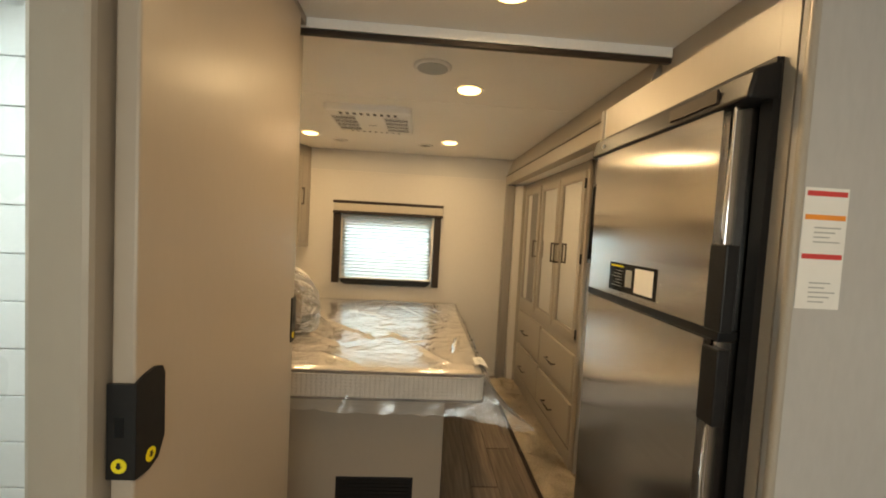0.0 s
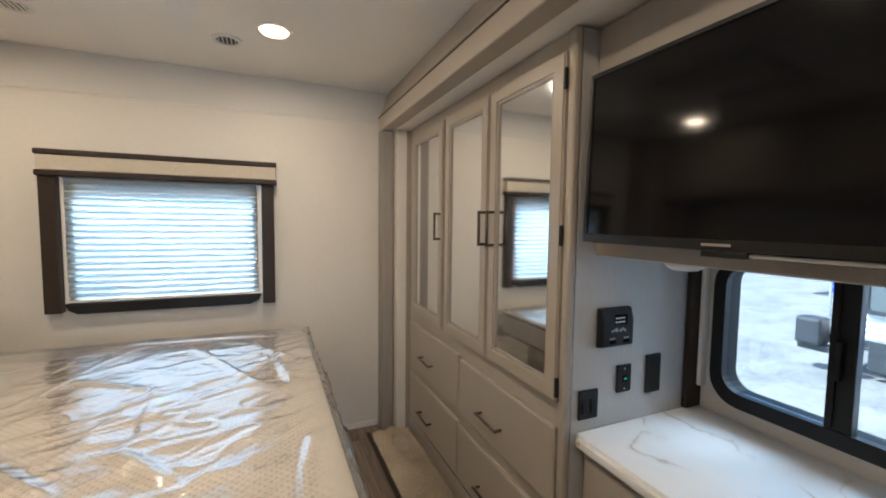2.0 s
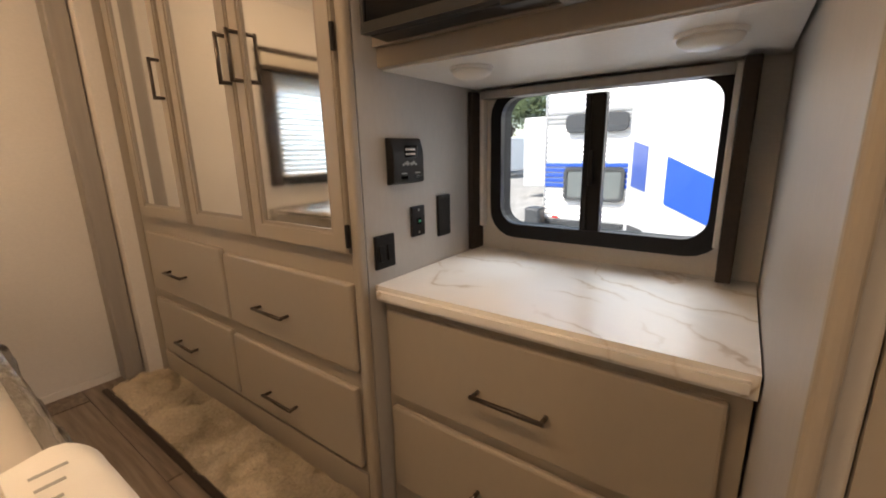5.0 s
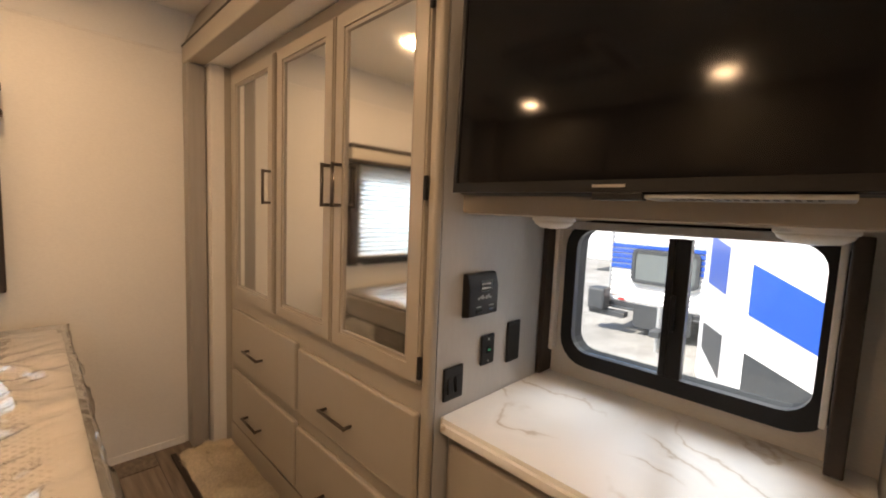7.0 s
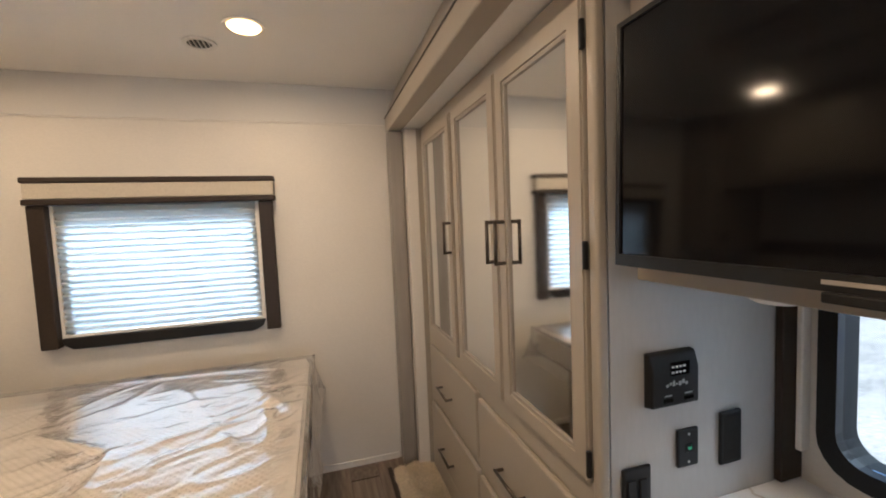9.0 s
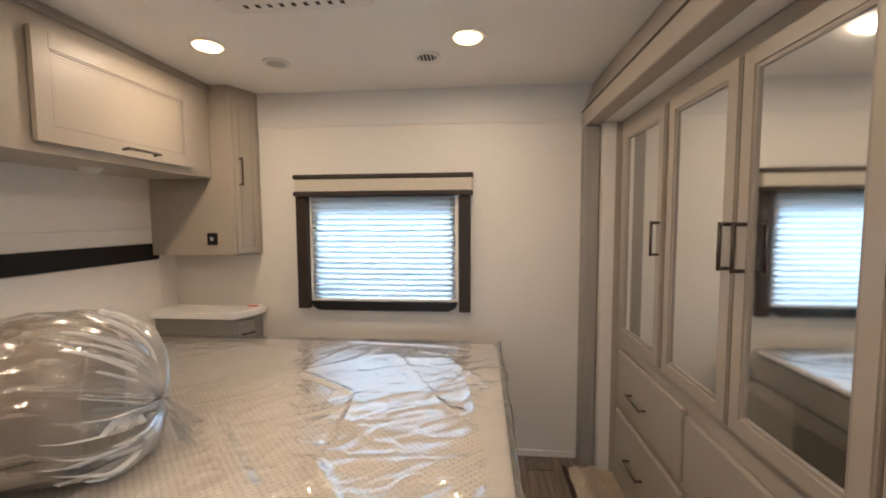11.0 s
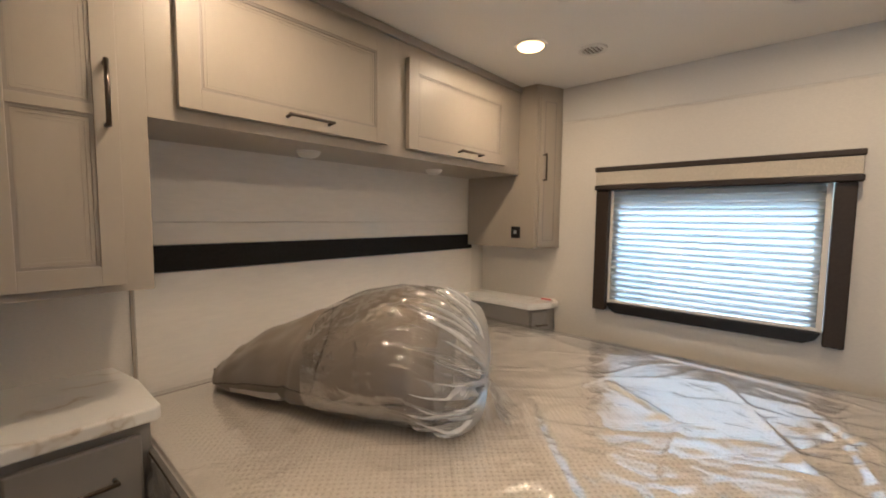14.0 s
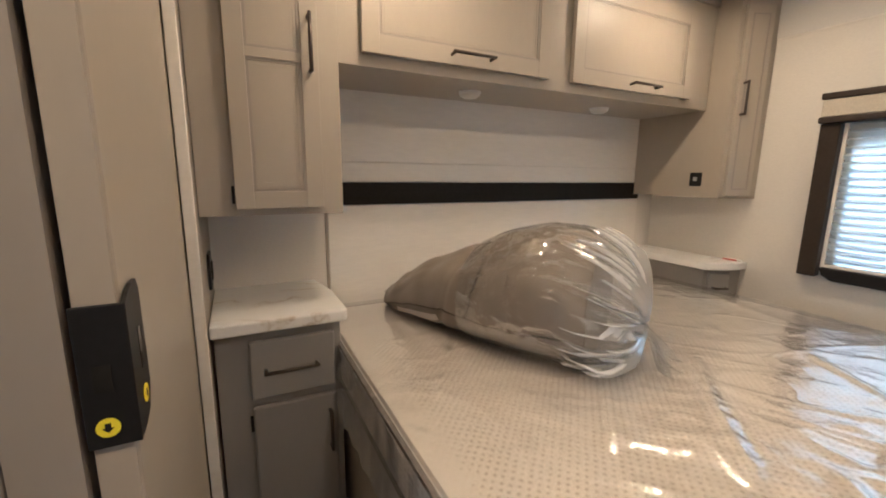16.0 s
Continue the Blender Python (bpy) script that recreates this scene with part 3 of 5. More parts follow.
for x0, x1, skew in ((-0.655, -0.515, 1), (-0.335, -0.195, -1)):
    part("grille_backing", box(x0, x1, 3.93, 4.27, AZ - 0.0015, AZ - 0.0003), BLACK, ac)
    for i in range(5):
        y = 3.93 + i * 0.085
        part("grille_rib", box(x0 - 0.002, x1 + 0.002, y - 0.004, y + 0.004, AZ - 0.006, AZ - 0.0016), WHITEPLASTIC, ac)
    for i in range(13):
        x = x0 + 0.004 + i * (x1 - x0 - 0.008) / 12
        part("grille_slat", box(x - 0.0018, x + 0.0018, 3.93, 4.27, AZ - 0.005, AZ - 0.0017), WHITEPLASTIC, ac)
for i in range(9):
    x = -0.585 + i * 0.04
    part("louvre", box(x - 0.009, x + 0.009, 3.855, 3.90, AZ - 0.0012, AZ - 0.0003), BLACK, ac)
    part("louvre", box(x - 0.007, x + 0.007, 4.31, 4.33, AZ - 0.0012, AZ - 0.0003), BLACK, ac)
part("badge", box(-0.45, -0.40, 4.13, 4.142, AZ - 0.002, AZ - 0.0004, 0.0005), GREYPLASTIC, ac)

# ---- window with its pleated shade ----
sh = thing("window_shade", (-0.385, 5.33, 1.64), "white pleated shade with dark brown rails and beige valance", "window shade")
va = part("valance", box(-0.893, 0.126, 5.275, 5.338, 1.542, 1.612, 0.004), VALANCE, sh, "beige woven valance")
part("top_trim", box(-0.899, 0.131, 5.269, 5.338, 1.613, 1.638, 0.005), BROWN, va, "dark brown valance trim")
part("bottom_trim", box(-0.899, 0.131, 5.269, 5.338, 1.516, 1.541, 0.005), BROWN, va, "dark brown valance trim")
part("side_rail", box(-0.895, -0.828, 5.29, 5.338, 0.862, 1.515, 0.005), BROWN, sh, "dark brown side rail")
part("side_rail", box(0.05, 0.116, 5.29, 5.338, 0.852, 1.515, 0.005), BROWN, sh, "dark brown side rail")
part("guide", box(-0.826, -0.812, 5.322, 5.338, 0.90, 1.515, 0.002), HEADBOARD, sh, "cream guide strip")
part("guide", box(0.028, 0.048, 5.322, 5.338, 0.90, 1.515, 0.002), HEADBOARD, sh, "cream guide strip")
b = bmesh.new()
N, Z0, Z1 = 19, 0.918, 1.517
rows = []
for i in range(2 * N + 1):
    y = 5.329 + (-0.012 if i % 2 else 0.012)
    z = Z0 + (Z1 - Z0) * (i // 2 + (0.68 if i % 2 else 0.0)) / N
    rows.append([b.verts.new((x, y, z + 0.0008 * math.sin(5 * x))) for x in np.linspace(-0.811, 0.027, 9)])
for p, q in zip(rows, rows[1:]):
    for i in range(8):
        b.faces.new((p[i], p[i + 1], q[i + 1], q[i]))
part("pleats", b, SHADECLOTH, sh, "white pleated cloth, bright with daylight")
part("bottom_bar", box(-0.815, 0.03, 5.318, 5.337, 0.905, 0.919, 0.003), HEADBOARD, sh, "cream bottom bar")
wn = thing("window_1", (-0.385, 5.36, 0.87), "black-framed rear window behind the shade", "window", kind="structure")
part("window_frame", ring_prism(rounded(0.86, 0.66, 0.06, -0.39, 1.195), rounded(0.78, 0.58, 0.04, -0.39, 1.195), 5.3415, 5.395, axis="y"), BLACK, wn)
part("sill_frame", prism([(-0.775, 0.852), (-0.01, 0.852), (0.03, 0.872), (0.045, 0.905), (-0.822, 0.905), (-0.81, 0.872)], 5.300, 5.339, 0.004, "y"), BLACK, wn, "black lower window frame")
gl = part("pane", box(-0.84, 0.06, 5.372, 5.376, 0.90, 1.52), GLASS, wn)
gl.visible_shadow = False

# ---- slide-out window ----
wn = thing("window_2", (1.45, 3.36, 0.74), "black-framed sliding window with two rounded panes", "window", kind="structure")
part("window_frame", ring_prism(rounded(0.675, 0.475, 0.09, 3.3375, 0.9875), rounded(0.592, 0.40, 0.06, 3.341, 0.995), 1.425, 1.4492, axis="x"), BLACK, wn)
part("outer_frame", ring_prism(rounded(0.623, 0.428, 0.01, 3.3425, 0.995), rounded(0.606, 0.412, 0.06, 3.341, 0.995), 1.4495, 1.512, axis="x"), BLACKBAND, wn)
part("mullion", box(1.428, 1.462, 3.315, 3.372, 0.785, 1.185, 0.003), BLACK, wn)
part("sash_edge", box(1.420, 1.430, 3.352, 3.364, 0.80, 1.18, 0.002), BLACK, wn)
part("sash_latch", box(1.408, 1.422, 3.338, 3.350, 0.93, 1.03, 0.003), BLACK, wn, "slim black sash latch")
for y0, y1, x in ((3.04, 3.345, 1.452), (3.34, 3.648, 1.462)):
    gl = part("pane", box(x, x + 0.004, y0, y1, 0.79, 1.20), GLASS, wn)
    gl.visible_shadow = False
sr = thing("side_shade", (1.4, 3.36, 1.2), "dark brown window shade surround with open side rails", "window shade")
part("side_rail", box(1.375, 1.448, 3.715, 3.733, 0.702, 1.218, 0.003), BROWN, sr, "dark brown side rail")
part("side_rail", box(1.418, 1.448, 3.70, 3.714, 0.78, 1.218, 0.003), HEADBOARD, sr, "cream guide strip")
part("side_rail", box(1.335, 1.448, 2.982, 3.014, 0.715, 1.218, 0.004), BROWN, sr, "dark brown side rail")
part("side_rail", box(1.418, 1.448, 3.016, 3.03, 0.78, 1.218, 0.003), HEADBOARD, sr, "cream guide strip")
part("head_rail", box(1.40, 1.448, 3.03, 3.70, 1.194, 1.218, 0.003), COLUMN, sr)

# ---- slide-out wardrobe ----
def raised_front(x, y0, y1, z0, z1, depth=0.02, edge=0.007):
    """A drawer front or slab facing -x with eased edges."""
    return box(x, x + depth, y0, y1, z0, z1, edge, 2)


wr = thing("wardrobe", (1.16, 4.46, 0), "greige built-in wardrobe with mirrored doors and four drawers", "wardrobe")
part("carcass", box(0.888, 1.446, 3.752, 5.185, 0.0, 1.872, 0.002), CAB, wr)
part("corner_post", box(0.872, 0.90, 3.732, 3.762, 0.0, 1.872, 0.009, 3), CAB, wr, "rounded greige corner post")
part("side_panel", box(0.902, 1.446, 3.736, 3.7515, 0.0, 1.872), SIDEPANEL, wr, "pale grey side panel")
part("toe_board", box(0.880, 0.8875, 3.77, 5.18, 0.0, 0.12, 0.002), CAB, wr)
for y0, y1, hy in ((4.652, 5.105, 4.672), (4.204, 4.618, 4.212), (3.768, 4.192, 4.150)):
    z0, z1, fw = 0.787, 1.815, 0.052
    o = [(y0, z0), (y1, z0), (y1, z1), (y0, z1)]
    i1 = [(y0 + fw, z0 + fw), (y1 - fw, z0 + fw), (y1 - fw, z1 - fw), (y0 + fw, z1 - fw)]
    b = ring_prism(o, i1, 0.866, 0.887, "x")
    bmesh.ops.bevel(b, geom=[e for e in b.edges if all(abs(v.co.x - 0.866) < 1e-5 for v in e.verts) and abs((e.verts[0].co - e.verts[1].co).length) > 0.2], offset=0.005, segments=2, affect="EDGES")
    dr = part("door", b, CAB, wr)
    i2 = [(y0 + fw + 0.007, z0 + fw + 0.007), (y1 - fw - 0.007, z0 + fw + 0.007), (y1 - fw - 0.007, z1 - fw - 0.007), (y0 + fw + 0.007, z1 - fw - 0.007)]
    part("bead", ring_prism(i1, i2, 0.871, 0.887, "x"), CABDARK, dr)
    part("mirror", box(0.8765, 0.8795, y0 + fw, y1 - fw, z0 + fw, z1 - fw), MIRROR, dr, "clear mirror panel")
    pull(dr, (0.866, hy, 1.238), (0.866, hy, 1.362), (-1, 0, 0), post=0.03)
for z in (0.835, 1.288, 1.735):
    part("hinge", box(0.860, 0.871, 3.756, 3.767, z - 0.03, z + 0.03, 0.003), BLACK, wr, "dark exposed hinge")
for y0, y1, z0, z1, hy, hz in ((4.445, 5.11, 0.455, 0.722, 4.825, 0.566), (3.768, 4.428, 0.455, 0.708, 4.14, 0.555), (4.452, 5.125, 0.148, 0.410, 4.838, 0.246), (3.78, 4.436, 0.146, 0.402, 4.148, 0.238)):
    dr = part("drawer", raised_front(0.866, y0, y1, z0, z1), CAB, wr)
    pull(dr, (0.866, hy - 0.075, hz), (0.866, hy + 0.075, hz), (-1, 0, 0))

# ---- dresser under the window, its top, television shelf and television ----
ds = thing("dresser", (1.18, 3.33, 0), "low greige dresser with two wide drawers", "dresser")
part("carcass", box(0.952, 1.446, 2.932, 3.731, 0.0, 0.655, 0.002), CAB, ds)
for z0, z1, hz in ((0.378, 0.632, 0.489), (0.085, 0.345, 0.21)):
    dr = part("drawer", raised_front(0.931, 2.962, 3.708, z0, z1), CAB, ds)
    pull(dr, (0.931, 3.262, hz), (0.931, 3.428, hz), (-1, 0, 0))
b = prism([(0.910, 2.93), (1.447, 2.93), (1.447, 3.733), (0.910, 3.733)], 0.656, 0.698)
bmesh.ops.bevel(b, geom=[e for e in b.edges if all(abs(v.co.x - 0.910) < 1e-5 for v in e.verts)], offset=0.012, segments=4, affect="EDGES")
solid("countertop", b, MARBLE, "white marble-look laminate top with brown veins on the dresser", "countertop")

bx = thing("television_shelf", (1.18, 3.3, 1.22), "greige shelf box below the television with two puck lights", "shelf")
part("board", box(0.972, 1.447, 2.932, 3.7345, 1.232, 1.276, 0.003), CAB, bx)
# white colour here stands in for light bounced up from the countertop
part("underside", box(0.99, 1.447, 2.934, 3.732, 1.2285, 1.2316), WHITEPLASTIC, bx, "underside panel, painted pale for light off the countertop")
part("back_panel", box(0.958, 0.975, 2.932, 3.731, 1.2765, 1.872), CABDARK, bx)


def puck(x, y, z, r, label):
    t = thing("puck_light", (x, y, z), label, "lamp", "puck lights")
    part("base", lathe([(r, 0.0), (r, -0.005), (r * 0.97, -0.008)], (x, y, z), 28), WHITEPLASTIC, t, smooth=False)
    part("lens", lathe([(r * 0.92, -0.0082), (r * 0.86, -0.016), (r * 0.6, -0.024), (r * 0.1, -0.027)], (x, y, z), 28), DIFFUSER, t, "frosted lens, unlit", True)


puck(1.10, 3.545, 1.2282, 0.052, "white round puck light under the shelf, unlit")
puck(1.13, 3.065, 1.2282, 0.058, "white round puck light under the shelf, unlit")

tv = thing("television", (0.89, 3.3, 1.28), "flat black television with a yellow tag, switched off", "television")
part("housing", box(0.884, 0.945, 2.945, 3.668, 1.274, 1.70, 0.006), BLACK, tv)
part("bezel", ring_prism([(2.934, 1.276), (3.672, 1.276), (3.672, 1.712), (2.934, 1.712)], [(2.944, 1.297), (3.662, 1.297), (3.662, 1.703), (2.944, 1.703)], 0.868, 0.886, "x"), BLACK, tv, "slim dark bezel")
part("screen", box(0.872, 0.876, 2.943, 3.663, 1.296, 1.704), SCREEN, tv, "dark glossy screen")
part("lower_bar", box(0.874, 0.94, 3.02, 3.262, 1.266, 1.2735, 0.002), GREYPLASTIC, tv, "grey underside bar")
part("sensor", box(0.866, 0.89, 3.262, 3.345, 1.263, 1.2755, 0.002), BLACK, tv)
part("badge", box(0.8665, 0.8679, 3.29, 3.345, 1.284, 1.289), COLUMN, tv)
part("wall_mount", box(0.93, 0.958, 3.18, 3.42, 1.40, 1.60), BLACK, tv)
tag = part("energy_tag", box(0.8655, 0.8668, 2.962, 2.996, 1.272, 1.445), YELLOW, tv, "bright yellow paper energy tag")
for z, y0, y1 in ((1.30, 2.968, 2.994), (1.308, 2.968, 2.994), (1.345, 2.968, 2.98), (1.392, 2.968, 2.994), (1.42, 2.966, 2.996)):
    part("print_bar", box(0.8648, 0.8654, y0, y1, z, z + 0.003), BLACK, tag)
part("print_bar", box(0.8648, 0.8654, 2.982, 2.992, 1.355, 1.372), BLACK, tag)
for i in range(16):
    part("vent_slot", box(0.876, 0.90, 3.05 + i * 0.011, 3.056 + i * 0.011, 1.2652, 1.2659), BLACK, tv)

tv.rotation_euler = (0, radians(1.3), radians(0.4))

# ---- controls on the wardrobe's side panel ----
YP = 3.7355
ct = thing("wall_controller", (1.05, YP, 0.95), "black wall control unit with a small display and buttons", "control panel")
part("case", prism([(YP - 0.026, 0.956), (YP - 0.0002, 0.950), (YP - 0.0002, 1.072), (YP - 0.016, 1.070), (YP - 0.026, 1.035)], 0.986, 1.112, 0.004, "x"), BLACK, ct)
part("display", box(1.033, 1.085, YP - 0.0272, YP - 0.0255, 1.022, 1.052, 0.001), SCREEN, ct)
for i in range(4):
    for j in range(2):
        part("print_bar", box(1.036 + i * 0.010, 1.042 + i * 0.010, YP - 0.0278, YP - 0.0273, 1.028 + j * 0.012, 1.032 + j * 0.012), WHITEPLASTIC, ct)
for i in range(7):
    part("logo_stroke", box(1.022 + i * 0.0085, 1.028 + i * 0.0085, YP - 0.0272, YP - 0.0262, 1.000 + 0.003 * (i % 2), 1.006 + 0.003 * (i % 3)), GREYPLASTIC, ct)
for x in (1.027, 1.082):
    part("slide_switch", box(x - 0.012, x + 0.012, YP - 0.029, YP - 0.0255, 0.966, 0.974, 0.001), SCREEN, ct)
    part("print_bar", box(x - 0.010, x + 0.010, YP - 0.0268, YP - 0.0262, 0.979, 0.982), GREYPLASTIC, ct)


def plate(name, x0, x1, z0, z1, label, category):
    t = thing(name, ((x0 + x1) / 2, YP, z0), label, category)
    part("plate", box(x0, x1, YP - 0.009, YP - 0.0002, z0, z1, 0.004), BLACK, t)
    return t


so = plate("data_socket", 1.072, 1.131, 0.798, 0.886, "black socket plate with a small green port", "socket")
part("port", box(1.092, 1.111, YP - 0.0105, YP - 0.009, 0.832, 0.852, 0.001), SCREEN, so)
part("port_mark", box(1.098, 1.108, YP - 0.0112, YP - 0.0106, 0.839, 0.845), GREENLED, so)
for z in (0.81, 0.874):
    part("screw", cyl((1.1015, YP - 0.0102, z), (1.1015, YP - 0.009, z), 0.003, 8), GREYPLASTIC, so)
vp = plate("blank_plate", 1.197, 1.262, 0.778, 0.905, "tall black blank plate on the side panel", "wall plate")
part("recess", box(1.205, 1.254, YP - 0.0098, YP - 0.009, 0.788, 0.895), BLACKBAND, vp)
sw = plate("light_switch", 0.924, 0.998, 0.736, 0.826, "black double rocker light switch", "switch")
for x in (0.944, 0.975):
    part("rocker", prism([(YP - 0.016, 0.758), (YP - 0.009, 0.756), (YP - 0.009, 0.800), (YP - 0.012, 0.800)], x - 0.010, x + 0.010, 0.0015, "x"), BLACK, sw)

# ---- refrigerator in its enclosure ----
en = thing("refrigerator_cabinet", (1.0, 2.53, 0), "greige tall enclosure round the refrigerator", "cabinet")
part("end_panel", box(0.577, 1.447, 2.108, 2.136, 0, 1.895, 0.003), SIDEPANEL, en, "pale grey end panel")
part("side_panel", box(0.577, 1.447, 2.90, 2.926, 0, 1.895, 0.003), SIDEPANEL, en, "pale side panel towards the bedroom")
part("face_frame", box(0.575, 0.595, 2.1365, 2.175, 0, 1.8945), CAB, en)
part("face_frame", box(0.575, 0.595, 2.865, 2.899, 0, 1.8945), CAB, en)
part("face_frame", box(0.575, 0.595, 2.1755, 2.8645, 1.785, 1.8945), CAB, en)
part("corner_bead", box(0.566, 0.582, 2.100, 2.116, 0, 1.895, 0.006, 3), CAB, en, "greige rounded corner bead")
part("corner_bead", box(0.566, 0.582, 2.916, 2.932, 0, 1.895, 0.006, 3), CAB, en, "greige rounded corner bead")
part("top", box(0.596, 1.447, 2.1365, 2.8995, 1.872, 1.8945), CAB, en)
part("plinth", box(0.575, 0.595, 2.1755, 2.8645, 0, 0.32), CAB, en)
no = tagged(part("notice", box(0.587, 0.671, 2.1067, 2.1077, 1.318, 1.535), PAPER, en), "white paper notice with red and orange bars")
for z, m in ((1.520, RED), (1.478, ORANGE), (1.408, RED)):
    part("print_bar", box(0.591, 0.667, 2.1058, 2.1065, z, z + 0.009), m, no)
for i in range(9):
    z = 1.33 + i * 0.0085 + (0.065 if i > 4 else 0)
    part("print_line", box(0.610, 0.640 + 0.02 * ((i * 7) % 3) / 2, 2.1058, 2.1065, z, z + 0.002), GREYPLASTIC, no)

fr = thing("refrigerator", (0.8, 2.52, 0.33), "stainless steel two-door refrigerator with black trim", "refrigerator")
part("body", box(0.60, 1.25, 2.18, 2.86, 0.33, 1.78), BLACK, fr)
part("trim_frame", ring_prism([(2.162, 0.322), (2.864, 0.322), (2.864, 1.782), (2.162, 1.782)], [(2.19, 0.345), (2.838, 0.345), (2.838, 1.72), (2.19, 1.72)], 0.560, 0.600, "x"), BLACK, fr, "black trim frame")
cp = part("control_band", prism([(0.508, 1.702), (0.575, 1.702), (0.575, 1.778), (0.52, 1.758)], 2.160, 2.850, 0.006, "y"), BLACK, fr, "black control band")
part("badge", box(0.507, 0.511, 2.76, 2.772, 1.722, 1.734), GREYPLASTIC, cp)
part("control_strip", box(0.506, 0.511, 2.24, 2.40, 1.715, 1.742), BROWN, cp)
for name, z0, z1 in (("freezer_door", 1.251, 1.698), ("fridge_door", 0.36, 1.227)):
    b = box(0.515, 0.57, 2.207, 2.832, z0, z1)
    bmesh.ops.bevel(b, geom=[e for e in b.edges if all(abs(v.co.x - 0.515) < 1e-5 for v in e.verts) and abs(e.verts[0].co.z - e.verts[1].co.z) > 0.1], offset=0.022, segments=5, affect="EDGES")
    dd = part(name, b, STEEL, fr, "brushed stainless door", True)
    me = dd.data
    me.polygons.foreach_set("use_smooth", [max(abs(c) for c in p.normal) < 0.9999 for p in me.polygons])
    part("edge_cap", box(0.518, 0.568, 2.1995, 2.2065, z0, z1, 0.002), STEEL, dd)
    h0, h1 = (1.251, 1.425) if name == "freezer_door" else (1.062, 1.217)
    part("handle", prism([(0.503, 2.172), (0.503, 2.218), (0.512, 2.224), (0.5155, 2.224), (0.5155, 2.21), (0.53, 2.199), (0.53, 2.172)], h0, h1, 0.003), BLACK, dd, "black recessed edge handle")
part("door_gap", box(0.522, 0.57, 2.200, 2.836, 1.2275, 1.2505, 0.002), BLACK, fr, "black divider between the doors")
lb = part("energy_label", box(0.5138, 0.5146, 2.412, 2.664, 1.268, 1.352), SCREEN, fr, "black label with white print and a picture")
part("print_bar", box(0.5130, 0.5137, 2.58, 2.655, 1.340, 1.345), YELLOW, lb)
for i in range(6):
    part("print_bar", box(0.5130, 0.5137, 2.585, 2.645 - 0.012 * (i % 3), 1.283 + i * 0.009, 1.2846 + i * 0.009), GREYPLASTIC, lb)
part("picture", box(0.5130, 0.5137, 2.425, 2.515, 1.276, 1.344), PAPER, lb)
part("picture", box(0.5130, 0.5137, 2.53, 2.565, 1.286, 1.335), GREYPLASTIC, lb)

# ---- bed ----
bp = thing("bed_platform", (-0.8, 4.2, 0), "greige bed platform box with a black floor vent", "bed base")
part("front_panel", box(-1.62, 0.075, 3.345, 3.365, 0, 0.588, 0.002), CAB, bp)
part("back_panel", box(-1.62, 0.075, 5.04, 5.06, 0, 0.588, 0.002), CAB, bp)
part("foot_panel", box(0.055, 0.0745, 3.3655, 5.0395, 0, 0.588, 0.002), CAB, bp)
part("deck", box(-1.66, 0.16, 3.40, 5.03, 0.572, 0.589), COLUMN, bp)
vt = part("vent", box(-0.43, -0.06, 3.338, 3.3445, 0.03, 0.21, 0.002), BLACK, bp, "black louvred floor vent")
for i in range(9):
    part("louvre", box(-0.415, -0.075, 3.334, 3.3378, 0.042 + i * 0.0185, 0.052 + i * 0.0185), BLACKBAND, vt)

mt = thing("mattress", (-0.7, 4.2, 0.59), "cream knit mattress in clear plastic wrapping", "mattress")
MX0, MX1, MY0, MY1 = -1.665, 0.262, 3.318, 5.105


def soft_slab(z0, z1, grow, r=0.05):
    o = rounded(MX1 - MX0 + 2 * grow, MY1 - MY0 + 2 * grow, r, (MX0 + MX1) / 2, (MY0 + MY1) / 2, 6)
    b = prism(o, z0, z1)
    bmesh.ops.bevel(b, geom=[e for e in b.edges if abs(e.verts[0].co.z - e.verts[1].co.z) < 1e-6], offset=min(0.018, (z1 - z0) * 0.4), segments=4, affect="EDGES")
    return b


part("core", soft_slab(0.592, 0.735, 0.0), MATCLOTH, mt, "cream ribbed mattress border")
o1 = rounded(MX1 - MX0 + 0.012, MY1 - MY0 + 0.012, 0.056, (MX0 + MX1) / 2, (MY0 + MY1) / 2, 6)
o2 = rounded(MX1 - MX0 - 0.012, MY1 - MY0 - 0.012, 0.05, (MX0 + MX1) / 2, (MY0 + MY1) / 2, 6)
part("piping", ring_prism(o1, o2, 0.724, 0.734), PIPING, mt, "taupe edge piping")
part("piping", ring_prism(o1, o2, 0.600, 0.608), PIPING, mt, "taupe edge piping")
b = bmesh.new()
NX, NY = 60, 56
vs = {}
for i in range(NX + 1):
    for j in range(NY + 1):
        u, v = i / NX, j / NY
        x, y = MX0 + 0.02 + u * (MX1 - MX0 - 0.04), MY0 + 0.02 + v * (MY1 - MY0 - 0.04)
        edge = min(u, 1 - u, v, 1 - v)
        z = 0.7365 + 0.008 * min(1, edge * 14) + 0.002 * noise.noise((x * 4, y * 4, 0))
        vs[i, j] = b.verts.new((x, y, z))
for i in range(NX):
    for j in range(NY):
        b.faces.new((vs[i, j], vs[i + 1, j], vs[i + 1, j + 1], vs[i, j + 1]))
part("top_panel", b, MATCLOTH, mt, "cream quilted knit top with small diamonds", True)


def ridge(x, y, s, seed):
    """Sharp folds: high along thin winding lines."""
    n = noise.noise((x * s + seed, y * s * 0.8 - seed, seed * 1.7))
    return max(0.0, 1 - abs(n) * 7.5)


